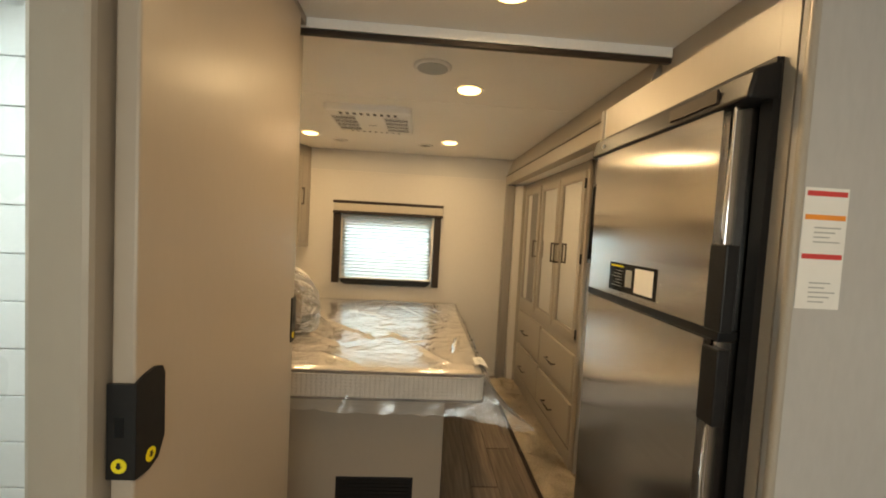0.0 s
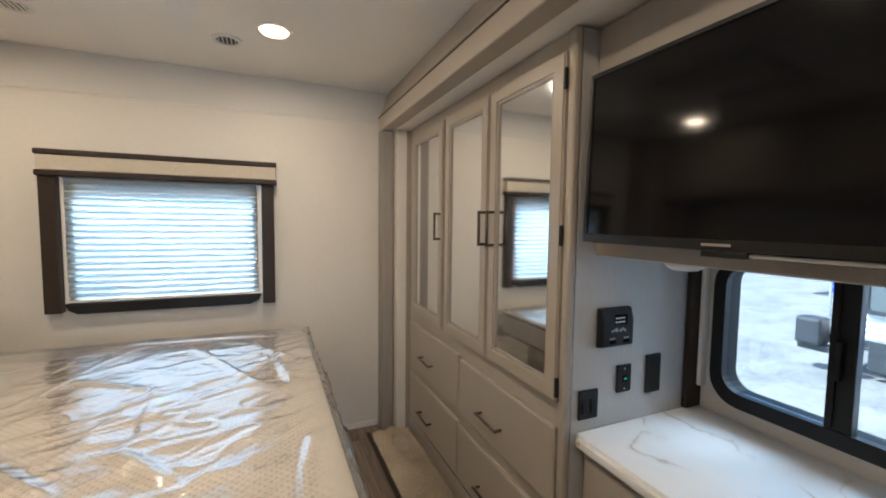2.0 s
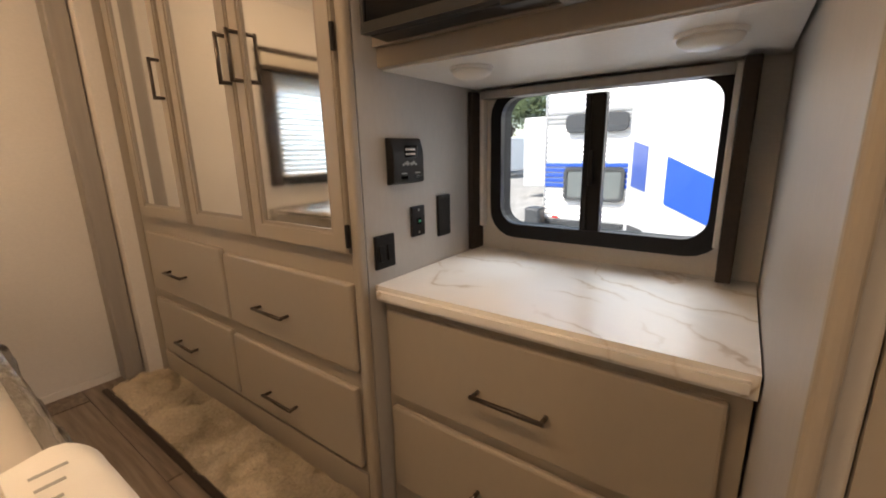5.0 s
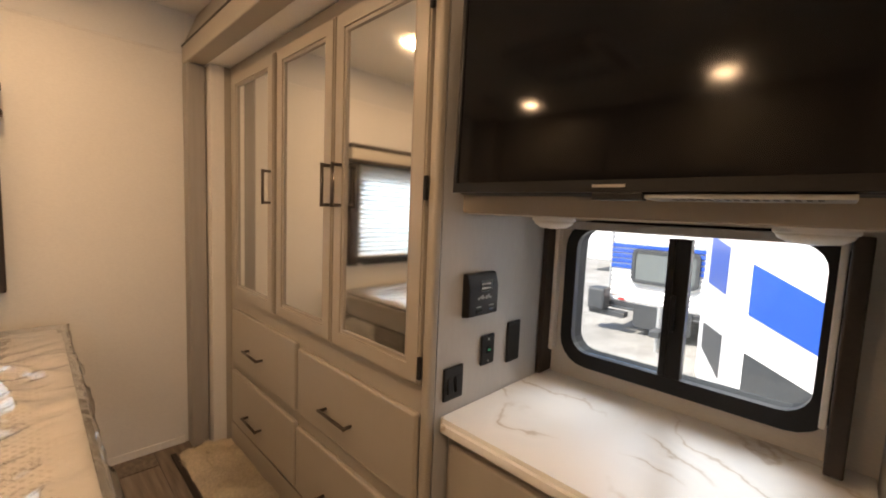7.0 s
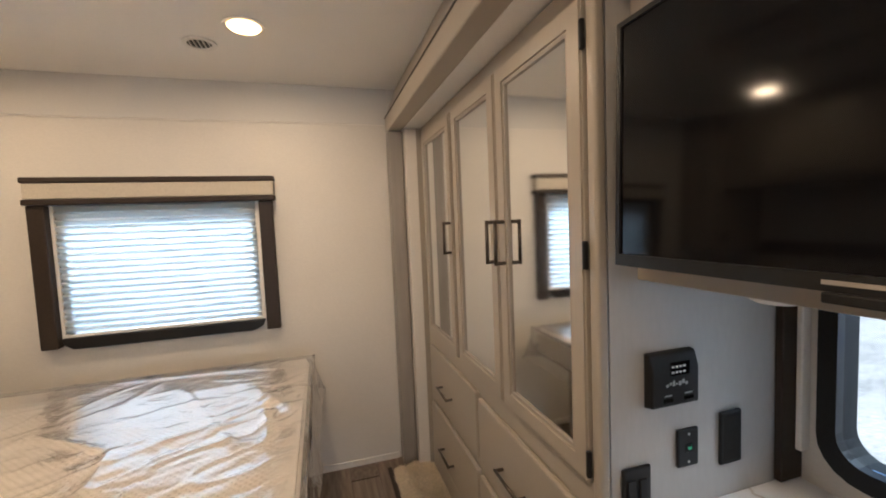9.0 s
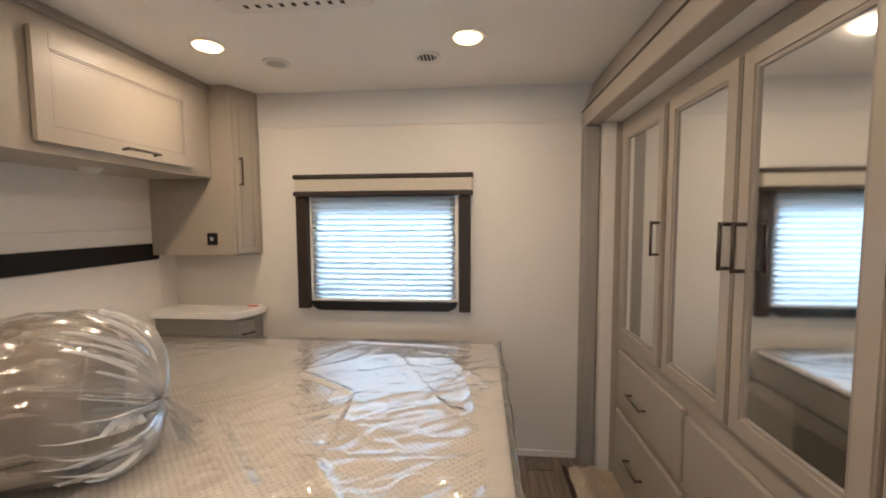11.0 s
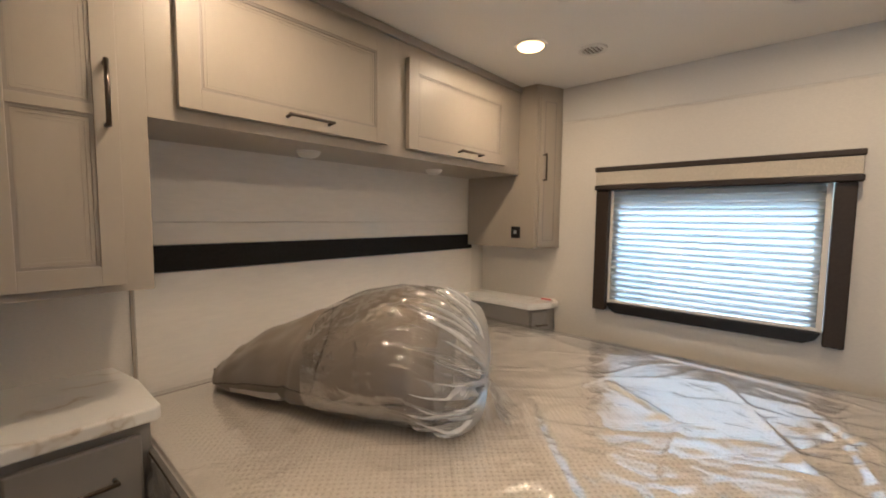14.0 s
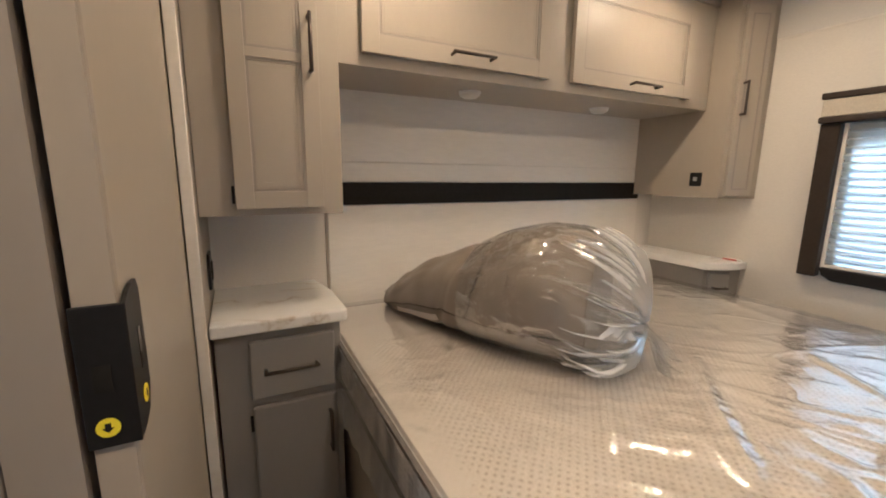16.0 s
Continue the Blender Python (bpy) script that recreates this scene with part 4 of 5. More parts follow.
FOLDS = [((-0.73, 3.93), (-0.50, 3.66), 0.013, 0.014), ((-0.70, 4.26), (-0.31, 3.79), 0.015, 0.016), ((-0.28, 4.00), (-0.10, 3.80), 0.015, 0.015),
         ((-0.26, 4.88), (0.15, 4.19), 0.009, 0.009), ((0.06, 4.74), (0.22, 4.46), 0.012, 0.013), ((0.12, 4.59), (0.15, 4.26), 0.011, 0.012),
         ((-0.55, 4.60), (-0.27, 4.38), 0.009, 0.010), ((-0.28, 4.43), (-0.22, 4.05), 0.011, 0.012), ((-0.10, 3.75), (0.10, 3.40), 0.012, 0.012),
         ((-0.55, 5.05), (0.20, 4.93), 0.007, 0.010), ((-0.60, 3.55), (-0.35, 3.36), 0.010, 0.012), ((-1.10, 3.62), (-0.80, 3.44), 0.007, 0.010),
         ((0.12, 3.55), (0.20, 3.95), 0.011, 0.011)]


def crumple(x, y):
    """Height of the wrapping's folds over the mattress."""
    wx = x + 0.10 * noise.noise((x * 2.1, y * 2.1, 3.0))
    wy = y + 0.10 * noise.noise((x * 2.1, y * 2.1, 9.0))
    # taut film over most of the top, with a nest of wrinkles towards the foot
    nest = min(1.1, math.exp(-(((x + 0.15) / 0.46) ** 2 + ((y - 4.05) / 0.46) ** 2)) + 0.7 * math.exp(-(((x - 0.10) / 0.22) ** 2 + ((y - 4.60) / 0.34) ** 2)))
    big = 0.0042 * noise.noise((wx * 3.2 + wy * 1.1, wy * 2.6, 1.3)) + 0.003 * ridge(wx * 0.55 + wy * 0.35, wy - wx * 0.25, 2.0, 1.3)
    mid = 0.0013 * noise.noise((wx * 11, wy * 7, 5.1)) + 0.0022 * ridge(wx * 0.8 - wy * 0.5, wy * 0.5 + wx * 0.2, 6.0, 2.2)
    u, v = wx * 0.86 + wy * 0.5, wy * 0.86 - wx * 0.5
    wave = 0.0050 * noise.noise((u * 5.0, v * 15.0, 2.0)) + 0.0040 * ridge(u * 0.4, v, 8.0, 3.3) + 0.0034 * ridge(u * 0.5, v, 15.0, 6.1) + 0.0020 * noise.noise((u * 14, v * 32, 7.0))
    calm = 0.3 + 0.7 * min(1.0, max(0.0, (x + 1.25) / 0.6))
    long = 0.0
    for (xa, ya), (xb, yb), h, w in FOLDS:
        dx, dy = xb - xa, yb - ya
        t = max(0.0, min(1.0, ((x - xa) * dx + (y - ya) * dy) / (dx * dx + dy * dy)))
        bend = 0.018 * math.sin(t * 5 + xa * 9)
        d = math.hypot(x - xa - t * dx - bend * dy, y - ya - t * dy + bend * dx)
        long += 0.8 * h * math.exp(-(d / (1.35 * w)) ** 2) * min(1.0, 6 * t + 0.1) * min(1.0, 6 * (1 - t) + 0.1)
    return calm * (big + mid) + 1.25 * nest * wave + long


b = bmesh.new()
NX, NY = 250, 240
vs = {}
for i in range(NX + 1):
    for j in range(NY + 1):
        x = MX0 + 0.01 + (MX1 - MX0 + 0.0) * i / NX
        y = MY0 - 0.008 + (MY1 - MY0 + 0.016) * j / NY
        edge = min(MX1 + 0.012 - x, y - MY0 + 0.012, MY1 + 0.012 - y)
        fall = 0.016 * max(0.0, 1 - edge / 0.035) ** 2
        vs[i, j] = b.verts.new((x, y, 0.7515 + crumple(x, y) - fall))
for i in range(NX):
    for j in range(NY):
        b.faces.new((vs[i, j], vs[i + 1, j], vs[i + 1, j + 1], vs[i, j + 1]))
# the wrapping's skirt round the near side, the foot and the far side
path = [(MX0 + 0.02, MY0), (MX1, MY0), (MX1, MY1), (MX0 + 0.02, MY1)]
steps = []
for (xa, ya), (xb, yb), n in zip(path, path[1:], (150, 140, 150)):
    for k in range(n):
        steps.append((xa + (xb - xa) * k / n, ya + (yb - ya) * k / n))
steps.append(path[-1])
rows = []
for k, (x, y) in enumerate(steps):
    ox, oy = (1 if x > MX1 - 0.004 else 0), (-1 if y < MY0 + 0.004 else (1 if y > MY1 - 0.004 else 0))
    flare = math.exp(-((x - MX1) ** 2 + (y - MY0) ** 2) / 0.012)
    flare2 = math.exp(-((x - MX1) ** 2 + (y - MY1) ** 2) / 0.012)
    col = []
    for r in range(11):
        d = r / 10
        low = 0.558 + 0.02 * noise.noise((x * 5, y * 5, 4.0)) - 0.055 * flare
        z = 0.742 + (low - 0.742) * d
        off = 0.010 + 0.012 * abs(noise.noise((x * 9, y * 9, z * 10))) + 0.05 * d * d * (0.3 + abs(noise.noise((x * 4, y * 4, 7.0))))
        fx = 0.21 * flare * d ** 1.5 + 0.015 * flare2 * d
        fy = -0.035 * flare * d ** 1.5 + 0.01 * flare2 * d
        px, py = (ox, oy) if (ox or oy) else (0, 0)
        yy = min(y + py * off + fy, 5.30)
        col.append(b.verts.new((x + px * off + fx, yy, z + 0.004 * math.sin(k * 0.9 + r))))
    rows.append(col)
for p, q in zip(rows, rows[1:]):
    for r in range(10):
        b.faces.new((p[r], p[r + 1], q[r + 1], q[r]))
part("wrapping", b, FILM, mt, "clear crinkled plastic wrapping", True)
b = bmesh.new()
g = [[b.verts.new((0.218 + 0.074 * math.sin(i / 8 * 1.35), 3.375 + 0.115 * j / 6 + 0.008 * i / 8, 0.767 + 0.003 * math.sin(i * 0.9 + j * 0.8) - 0.034 * (i / 8) ** 3)) for j in range(7)] for i in range(9)]
for p, q in zip(g, g[1:]):
    for j in range(6):
        b.faces.new((p[j], p[j + 1], q[j + 1], q[j]))
lbm = part("label", b, PAPER, mt, "white printed paper label", True)
for k in range(3):
    part("print_bar", box(0.232, 0.246 + 0.006 * k, 3.40 + 0.022 * k, 3.404 + 0.022 * k, 0.7715, 0.7722), GREYPLASTIC, lbm)

# ---- bedding sack on the mattress ----
sk = thing("bedding_bag", (-1.1, 3.85, 0.755), "taupe comforter rolled in a knotted clear plastic bag", "bedding")
TIP, KNOT = Vector((-1.585, 3.585, 0)), Vector((-0.812, 4.06, 0))
AXIS = (KNOT - TIP).normalized()
SIDE = Vector((AXIS.y, -AXIS.x, 0))
LEN = (KNOT - TIP).length
PROF = [(0.0, 0.013), (0.03, 0.044), (0.12, 0.076), (0.28, 0.121), (0.45, 0.157), (0.62, 0.184), (0.76, 0.198), (0.86, 0.195), (0.93, 0.172), (0.975, 0.115), (1.0, 0.04)]


def radius(s):
    for (a, ra), (c, rc) in zip(PROF, PROF[1:]):
        if a <= s <= c:
            f = (s - a) / (c - a)
            return ra + (rc - ra) * (f * f * (3 - 2 * f) * 0.5 + f * 0.5)
    return PROF[-1][1]


def sack(s, a, grow=0.0):
    r = radius(s) + grow
    c, n = math.cos(a), math.sin(a)
    sag = 0.80 if n < 0 else 1.0
    lump = 0.010 * noise.noise((s * 5, c * 1.6, n * 1.6)) + 0.004 * noise.noise((s * 14, c * 4, n * 4))
    crease = -0.010 * math.exp(-((s - 0.42 - 0.06 * n) / 0.018) ** 2) * (1 if c > -0.2 else 0.3)
    rr = r + (lump + crease) * min(1, r / 0.08)
    z = 0.757 + radius(s) * 0.93 * sag + rr * n * 0.93
    p = TIP + AXIS * (s * LEN) + SIDE * (rr * c * (1.14 + 0.18 * max(0.0, c) * (0.5 - 0.5 * n)))
    return Vector((p.x, p.y, max(z, 0.756 + 0.004 * (1 + n) - min(grow, 0.0) + (0.004 if grow == 0 else 0.0))))


def sweep(s0, s1, ns, na, place):
    b = bmesh.new()
    rings = [[b.verts.new(place(s0 + (s1 - s0) * i / ns, 2 * math.pi * k / na)) for k in range(na)] for i in range(ns + 1)]
    for p, q in zip(rings, rings[1:]):
        for k in range(na):
            b.faces.new((p[k], p[(k + 1) % na], q[(k + 1) % na], q[k]))
    return b, rings


b, rings = sweep(0.0, 0.93, 90, 72, lambda s, a: sack(s, a))
b.faces.new(rings[0][::-1]), b.faces.new(rings[-1])
part("comforter", b, PILLOWM, sk, "taupe brushed comforter cloth", True)


def bag(s, a):
    p = sack(min(s, 1.0), a, 0.010)
    streak = math.sin(a * 23 + 6 * noise.noise((s * 3, math.cos(a) * 2, math.sin(a) * 2)))
    amount = 0.0042 * min(1.0, max(0.05, (s - 0.47) / 0.12)) + 0.008 * max(0.0, (s - 0.76) / 0.2)
    c, d = math.cos(a), math.sin(a)
    n = 0.3 * noise.noise((s * 12, c * 5.0, d * 5.0)) + 1.3 * max(0.0, 1 - 4 * abs(noise.noise((s * 9, c * 9, d * 9)))) + 1.1 * max(0.0, 1 - 4 * abs(noise.noise((s * 14 + 5, c * 22, d * 22)))) + 0.5 * noise.noise((s * 22, c * 34, d * 34))
    mid = TIP + AXIS * (min(s, 1.0) * LEN)
    out = Vector((p.x - mid.x, p.y - mid.y, p.z - 0.757 - radius(min(s, 1.0)))).normalized()
    q = p + out * amount * (0.6 * n + (0.7 * streak if s > 0.80 else 0.15 * streak))
    q.z = max(q.z, 0.760)
    return q


b, rings = sweep(0.49, 0.85, 90, 190, bag)
part("bag", b, BAGFILM, sk, "clear crinkled plastic bag", True)

# the gathered neck: pleats drawn in to the knot, and the loose tail beyond it
NECK = Vector((KNOT.x + 0.042, KNOT.y + 0.010, 0.868))
SHOULDER = TIP + AXIS * 0.85 * LEN
SHOULDER.z = 0.757 + radius(0.85) * 0.93


def neck(s, a, out=0.0):
    edge = bag(0.85, a) - SHOULDER
    pleat = 1 + 0.11 * math.sin(a * 17 + 2 * math.sin(a * 3)) * math.sin(math.pi * min(1, s * 1.1)) + out
    f = s ** 0.9
    q = SHOULDER.lerp(NECK, f) + edge * (1 - s ** 1.7) * pleat + AXIS * (0.060 * math.sin(math.pi * s) + 0.5 * out)
    q += Vector((0, 0, 0.010 * math.sin(a) * s)) + SIDE * 0.010 * math.cos(a) * s
    q.z = max(q.z, 0.762)
    return q


b, rings = sweep(0.0, 1.0, 26, 190, neck)
part("neck", b, KNOTFILM, sk, "gathered pleats of clear plastic at the knot", True)
rs = np.random.RandomState(5)
# ribbons over the clear neck, their whiteness painted in as reflected window light
b = bmesh.new()
for k in range(90):
    a0, wd = rs.uniform(0, 2 * math.pi), rs.uniform(0.014, 0.038)
    s0 = rs.uniform(-0.02, 0.45)
    g = []
    for i in range(12):
        s1 = max(0.0, s0) + (0.99 - max(0.0, s0)) * i / 11
        w = wd * (1 - 0.45 * s1) * math.sin(math.pi * min(1.0, 0.02 + 0.7 * i / 11))
        bend = a0 + 0.10 * math.sin(3 * s1 + k)
        g.append([b.verts.new(neck(s1, bend - w, 0.02)), b.verts.new(neck(s1, bend, 0.055)), b.verts.new(neck(s1, bend + w, 0.02))])
    for p, q in zip(g, g[1:]):
        for j in (0, 1):
            b.faces.new((p[j], p[j + 1], q[j + 1], q[j]))
part("pleats", b, GLINTFILM, sk, "pleats running to the knot, painted white as glints", True)
b = cyl(NECK - AXIS * 0.01, NECK + AXIS * 0.016, 0.013, 14)
part("knot", b, GLINTFILM, sk, "tight plastic knot", True)


def tail(u, v):
    """u: along the tail, v: -1..1 across the fan."""
    w = 0.014 + 0.075 * u
    p = NECK + AXIS * (0.012 + 0.10 * u) + SIDE * (w * v + 0.05 * u) + Vector((0, 0, -0.135 * u ** 1.3))
    p += Vector((0, 0, 0.022 * u * math.sin(v * 11 + u * 4))) + AXIS * 0.02 * u * math.sin(v * 7)
    p.z = max(p.z, 0.768 + 0.004 * math.sin(v * 9))
    return p


b = bmesh.new()
g = [[b.verts.new(tail(i / 14, -1 + 2 * k / 40)) for k in range(41)] for i in range(15)]
for p, q in zip(g, g[1:]):
    for k in range(40):
        b.faces.new((p[k], p[k + 1], q[k + 1], q[k]))
part("tail", b, KNOTFILM, sk, "loose crumpled bag tail", True)
def seam(name, run, r, label):
    """A thin raised seam along points on the cloth."""
    b = bmesh.new()
    for p, q in zip(run, run[1:]):
        join(b, cyl(p, q, r, 6))
    part(name, b, PIPING, sk, label, True)


seam("lower_seam", [sack(0.04 + 0.84 * i / 30, radians(-15 + 5 * math.sin(i * 0.2)), 0.001) for i in range(31)], 0.0028, "dark stitched lower seam")
seam("cross_seam", [sack(0.52 + 0.05 * math.sin(i * 0.16), radians(-15 + 95 * i / 20), 0.002) for i in range(21)], 0.0028, "dark curved cross seam")
# sewn-in care label along the lower seam, and the zip end at the tip
b = bmesh.new()
g = []
for i in range(13):
    s = 0.14 + 0.24 * i / 12
    g.append([b.verts.new(sack(s, radians(d), 0.005)) for d in (-34, -20)])
for p, q in zip(g, g[1:]):
    b.faces.new((p[0], p[1], q[1], q[0]))
part("care_label", b, SEAMTAPE, sk, "pale strip label on the seam")
part("zip_pull", box(-1.585, -1.565, 3.572, 3.59, 0.79, 0.81, 0.004), BROWN, sk, "dark zip end")

# ---- headboard wall ----
hb = thing("headboard", (LEFT, 4.3, 0.6), "cream panelled headboard with a black band on the wall", "headboard")
part("panel", box(LEFT + 0.0005, LEFT + 0.008, 3.37, 5.20, 0.55, 1.156, 0.001), HEADBOARD, hb)
part("band", box(LEFT + 0.0005, LEFT + 0.010, 3.37, 5.20, 1.160, 1.252, 0.001), BLACKBAND, hb, "black band across the headboard")
part("panel", box(LEFT + 0.0005, LEFT + 0.008, 3.37, 5.20, 1.256, 1.332, 0.001), HEADBOARD, hb)
part("panel", box(LEFT + 0.0005, LEFT + 0.008, 3.37, 5.20, 1.336, 1.62, 0.001), HEADBOARD, hb)
part("edge_strip", box(LEFT + 0.0005, LEFT + 0.010, 3.358, 3.368, 0.55, 1.62, 0.001), CAB, hb, "slim greige edge strip")

# ---- overhead cabinets ----
def routed_door(parent, x, y0, y1, z0, z1, frame_w=0.055, split=None, name="door", mid=0.012):
    """A cabinet door facing +x: a frame with stepped edges round sunk panels."""
    b = box(x - 0.02, x - 0.008, y0, y1, z0, z1, 0.002)
    d = part(name, b, CAB, parent)
    cells = [(z0, z1)] if split is None else [(z0, split), (split, z1)]
    rails = [(z0, z0 + frame_w), (z1 - frame_w, z1)] + ([] if split is None else [(split - mid, split + mid)])
    for s0, s1 in ((y0, y0 + frame_w), (y1 - frame_w, y1)):
        part("stile", box(x - 0.0081, x, s0, s1, z0, z1, 0.0012), CAB, d)
    for r0, r1 in rails:
        part("rail", box(x - 0.0081, x - 0.0001, y0 + frame_w, y1 - frame_w, r0, r1, 0.0006), CAB, d)
    for c0, c1 in cells:
        lo = c0 + (frame_w if c0 == z0 else mid)
        hi = c1 - (frame_w if c1 == z1 else mid)
        for k, (g0, h) in enumerate(((0.0, 0.0045), (0.009, 0.0025), (0.018, 0.0012))):
            o = [(y0 + frame_w + g0, lo + g0), (y1 - frame_w - g0, lo + g0), (y1 - frame_w - g0, hi - g0), (y0 + frame_w + g0, hi - g0)]
            i2 = [(y0 + frame_w + g0 + 0.0075, lo + g0 + 0.0075), (y1 - frame_w - g0 - 0.0075, lo + g0 + 0.0075), (y1 - frame_w - g0 - 0.0075, hi - g0 - 0.0075), (y0 + frame_w + g0 + 0.0075, hi - g0 - 0.0075)]
            part("moulding", ring_prism(o, i2, x - 0.0082, x - 0.0082 + h, "x"), CABDARK if k == 0 else CAB, d)
    return d


OX = -1.283
ov = thing("overhead_cabinet", (-1.5, 4.25, 1.61), "greige overhead cabinet with two lift-up doors", "cabinet")
part("carcass", box(LEFT + 0.0005, -1.3065, 3.345, 5.155, 1.612, CEILZ - 0.001, 0.001), CAB, ov)
part("crown_strip", box(-1.3055, -1.292, 3.346, 5.154, 2.078, CEILZ - 0.002, 0.004), CABDARK, ov)
d1 = routed_door(ov, OX, 3.412, 4.135, 1.648, 2.045)
pull(d1, (OX, 3.715, 1.678), (OX, 3.868, 1.678), (1, 0, 0.15))
d2 = routed_door(ov, OX, 4.250, 4.985, 1.648, 2.020)
pull(d2, (OX, 4.575, 1.672), (OX, 4.735, 1.672), (1, 0, 0.15))
puck(-1.485, 3.904, 1.6118, 0.045, "white round puck light under the cabinet, unlit")
puck(-1.515, 4.649, 1.6118, 0.045, "white round puck light under the cabinet, unlit")

tc = thing("tall_cabinet", (-1.5, 3.14, 1.165), "greige tall wall cabinet with a routed door", "cabinet")
part("carcass", box(LEFT + 0.0005, -1.303, 2.95, 3.3445, 1.165, CEILZ - 0.001, 0.001), CAB, tc)
dt = routed_door(tc, -1.28, 3.043, 3.282, 1.186, 2.05, 0.048, 1.605)
pull(dt, (-1.28, 3.258, 1.572), (-1.28, 3.258, 1.715), (1, 0, 0))
part("hinge", box(-1.303, -1.292, 3.034, 3.042, 1.20, 1.25, 0.002), BLACK, tc, "dark exposed hinge")

cc = thing("corner_cabinet", (-1.4, 5.25, 1.18), "greige corner wall cabinet with a narrow angled door", "cabinet")
part("carcass", prism([(LEFT + 0.0005, 5.157), (-1.198, 5.157), (-1.135, 5.30), (-1.128, 5.3385), (LEFT + 0.0005, 5.3385)], 1.186, CEILZ - 0.001), CAB, cc)
M = Matrix.Translation((-1.192, 5.170, 0)) @ Matrix.Rotation(math.atan2(0.127, 0.058), 4, "Z")
b = box(0.004, 0.136, -0.0185, -0.0006, 1.196, 2.06, 0.004)
b.transform(M)
dc = part("door", b, CAB, cc)
b = ring_prism([(0.03, 1.23), (0.11, 1.23), (0.11, 2.02), (0.03, 2.02)], [(0.036, 1.236), (0.104, 1.236), (0.104, 2.014), (0.036, 2.014)], -0.021, -0.0186, "y")
b.transform(M)
part("moulding", b, CABDARK, dc)
ha, hb2 = M @ Vector((0.028, -0.0185, 1.58)), M @ Vector((0.028, -0.0185, 1.72))
pull(dc, ha, hb2, M.to_3x3() @ Vector((0, -1, 0)))
so = thing("wall_socket", (-1.315, 5.156, 1.24), "small black socket on the corner cabinet", "socket")
part("plate", box(-1.345, -1.286, 5.147, 5.1568, 1.243, 1.311, 0.004), BLACK, so)
part("port", box(-1.326, -1.306, 5.1455, 5.147, 1.268, 1.288, 0.001), GREYPLASTIC, so)

# ---- nightstands ----
ns = thing("nightstand", (-1.47, 3.14, 0), "grey nightstand with one drawer and a door", "nightstand")
part("carcass", box(LEFT + 0.0005, -1.292, 2.956, 3.318, 0, 0.824, 0.002), GREYDOOR, ns)
dr = part("drawer", box(-1.2915, -1.272, 3.045, 3.295, 0.605, 0.792, 0.006), GREYDOOR, ns)
pull(dr, (-1.272, 3.088, 0.698), (-1.272, 3.236, 0.698), (1, 0, 0))
dn = part("door", box(-1.2915, -1.272, 3.045, 3.295, 0.07, 0.58, 0.006), GREYDOOR, ns)
pull(dn, (-1.272, 3.272, 0.395), (-1.272, 3.272, 0.52), (1, 0, 0))
part("hinge", box(-1.2915, -1.281, 3.036, 3.0445, 0.50, 0.55, 0.002), BLACK, ns, "dark exposed hinge")
b = prism([(LEFT + 0.0005, 2.95), (-1.252, 2.95), (-1.252, 3.325), (-1.266, 3.338), (-1.50, 3.338), (LEFT + 0.0005, 3.305)], 0.8245, 0.862, 0.006)
part("top", b, MARBLE, ns, "white marble-look laminate top with brown veins")
out = thing("outlet", (-1.52, 2.95, 0.95), "black wall outlet above the nightstand", "socket")
part("plate", box(-1.53, -1.45, 2.9482, 2.957, 0.918, 1.035, 0.004), BLACK, out)
part("insert", box(-1.51, -1.47, 2.957, 2.961, 0.945, 1.005, 0.002), BLACKBAND, out)

nf = thing("nightstand", (-1.42, 5.22, 0), "grey corner nightstand with a narrow angled drawer", "nightstand")
part("carcass", prism([(LEFT + 0.0005, 5.148), (-1.215, 5.148), (-1.152, 5.26), (-1.145, 5.3385), (LEFT + 0.0005, 5.3385)], 0, 0.828), GREYDOOR, nf)
M = Matrix.Translation((-1.208, 5.158, 0)) @ Matrix.Rotation(math.atan2(0.112, 0.063), 4, "Z")
b = box(0.004, 0.112, -0.016, -0.0006, 0.66, 0.81, 0.004)
b.transform(M)
df = part("drawer", b, GREYDOOR, nf)
pull(df, M @ Vector((0.03, -0.016, 0.735)), M @ Vector((0.09, -0.016, 0.735)), M.to_3x3() @ Vector((0, -1, 0)), post=0.022)
b = prism([(LEFT + 0.0005, 5.118), (-1.20, 5.118), (-1.182, 5.126), (-1.122, 5.252), (-1.115, 5.3385), (LEFT + 0.0005, 5.3385)], 0.8285, 0.866, 0.006)
part("top", b, MARBLE, nf, "white marble-look laminate top")
bk = thing("booklet", (-1.16, 5.31, 0.866), "small white leaflet with a red edge", "booklet")
part("pages", box(-1.215, -1.135, 5.305, 5.334, 0.8662, 0.8735), PAPER, bk)
part("edge", box(-1.216, -1.150, 5.3015, 5.3045, 0.868, 0.8745), RED, bk, "thin red edge")

# ---- outside ----
GZ = -0.88
solid("ground", box(-60, 260, -260, 260, GZ - 0.2, GZ), GRAVEL, "pale gravel yard with sparse stones", "ground", kind="structure")
ta = thing("travel_trailer", (10, 5.0, GZ), "white corrugated travel trailer with a blue stripe", "trailer", "trailers outside")
b = bmesh.new()
x0, n = 8.0, 30
col = []
for i in range(n * 2 + 1):
    z = GZ + 0.42 + i * (2.75 / (n * 2))
    col.append((x0 + (0.022 if i % 2 else 0.0), z))
strip = [[b.verts.new((x, y, z)) for y in (3.2, 6.15)] for x, z in col]
for p, q in zip(strip, strip[1:]):
    b.faces.new((p[0], p[1], q[1], q[0]))
part("front_wall", b, WHITESIDING, ta, "white corrugated front wall")
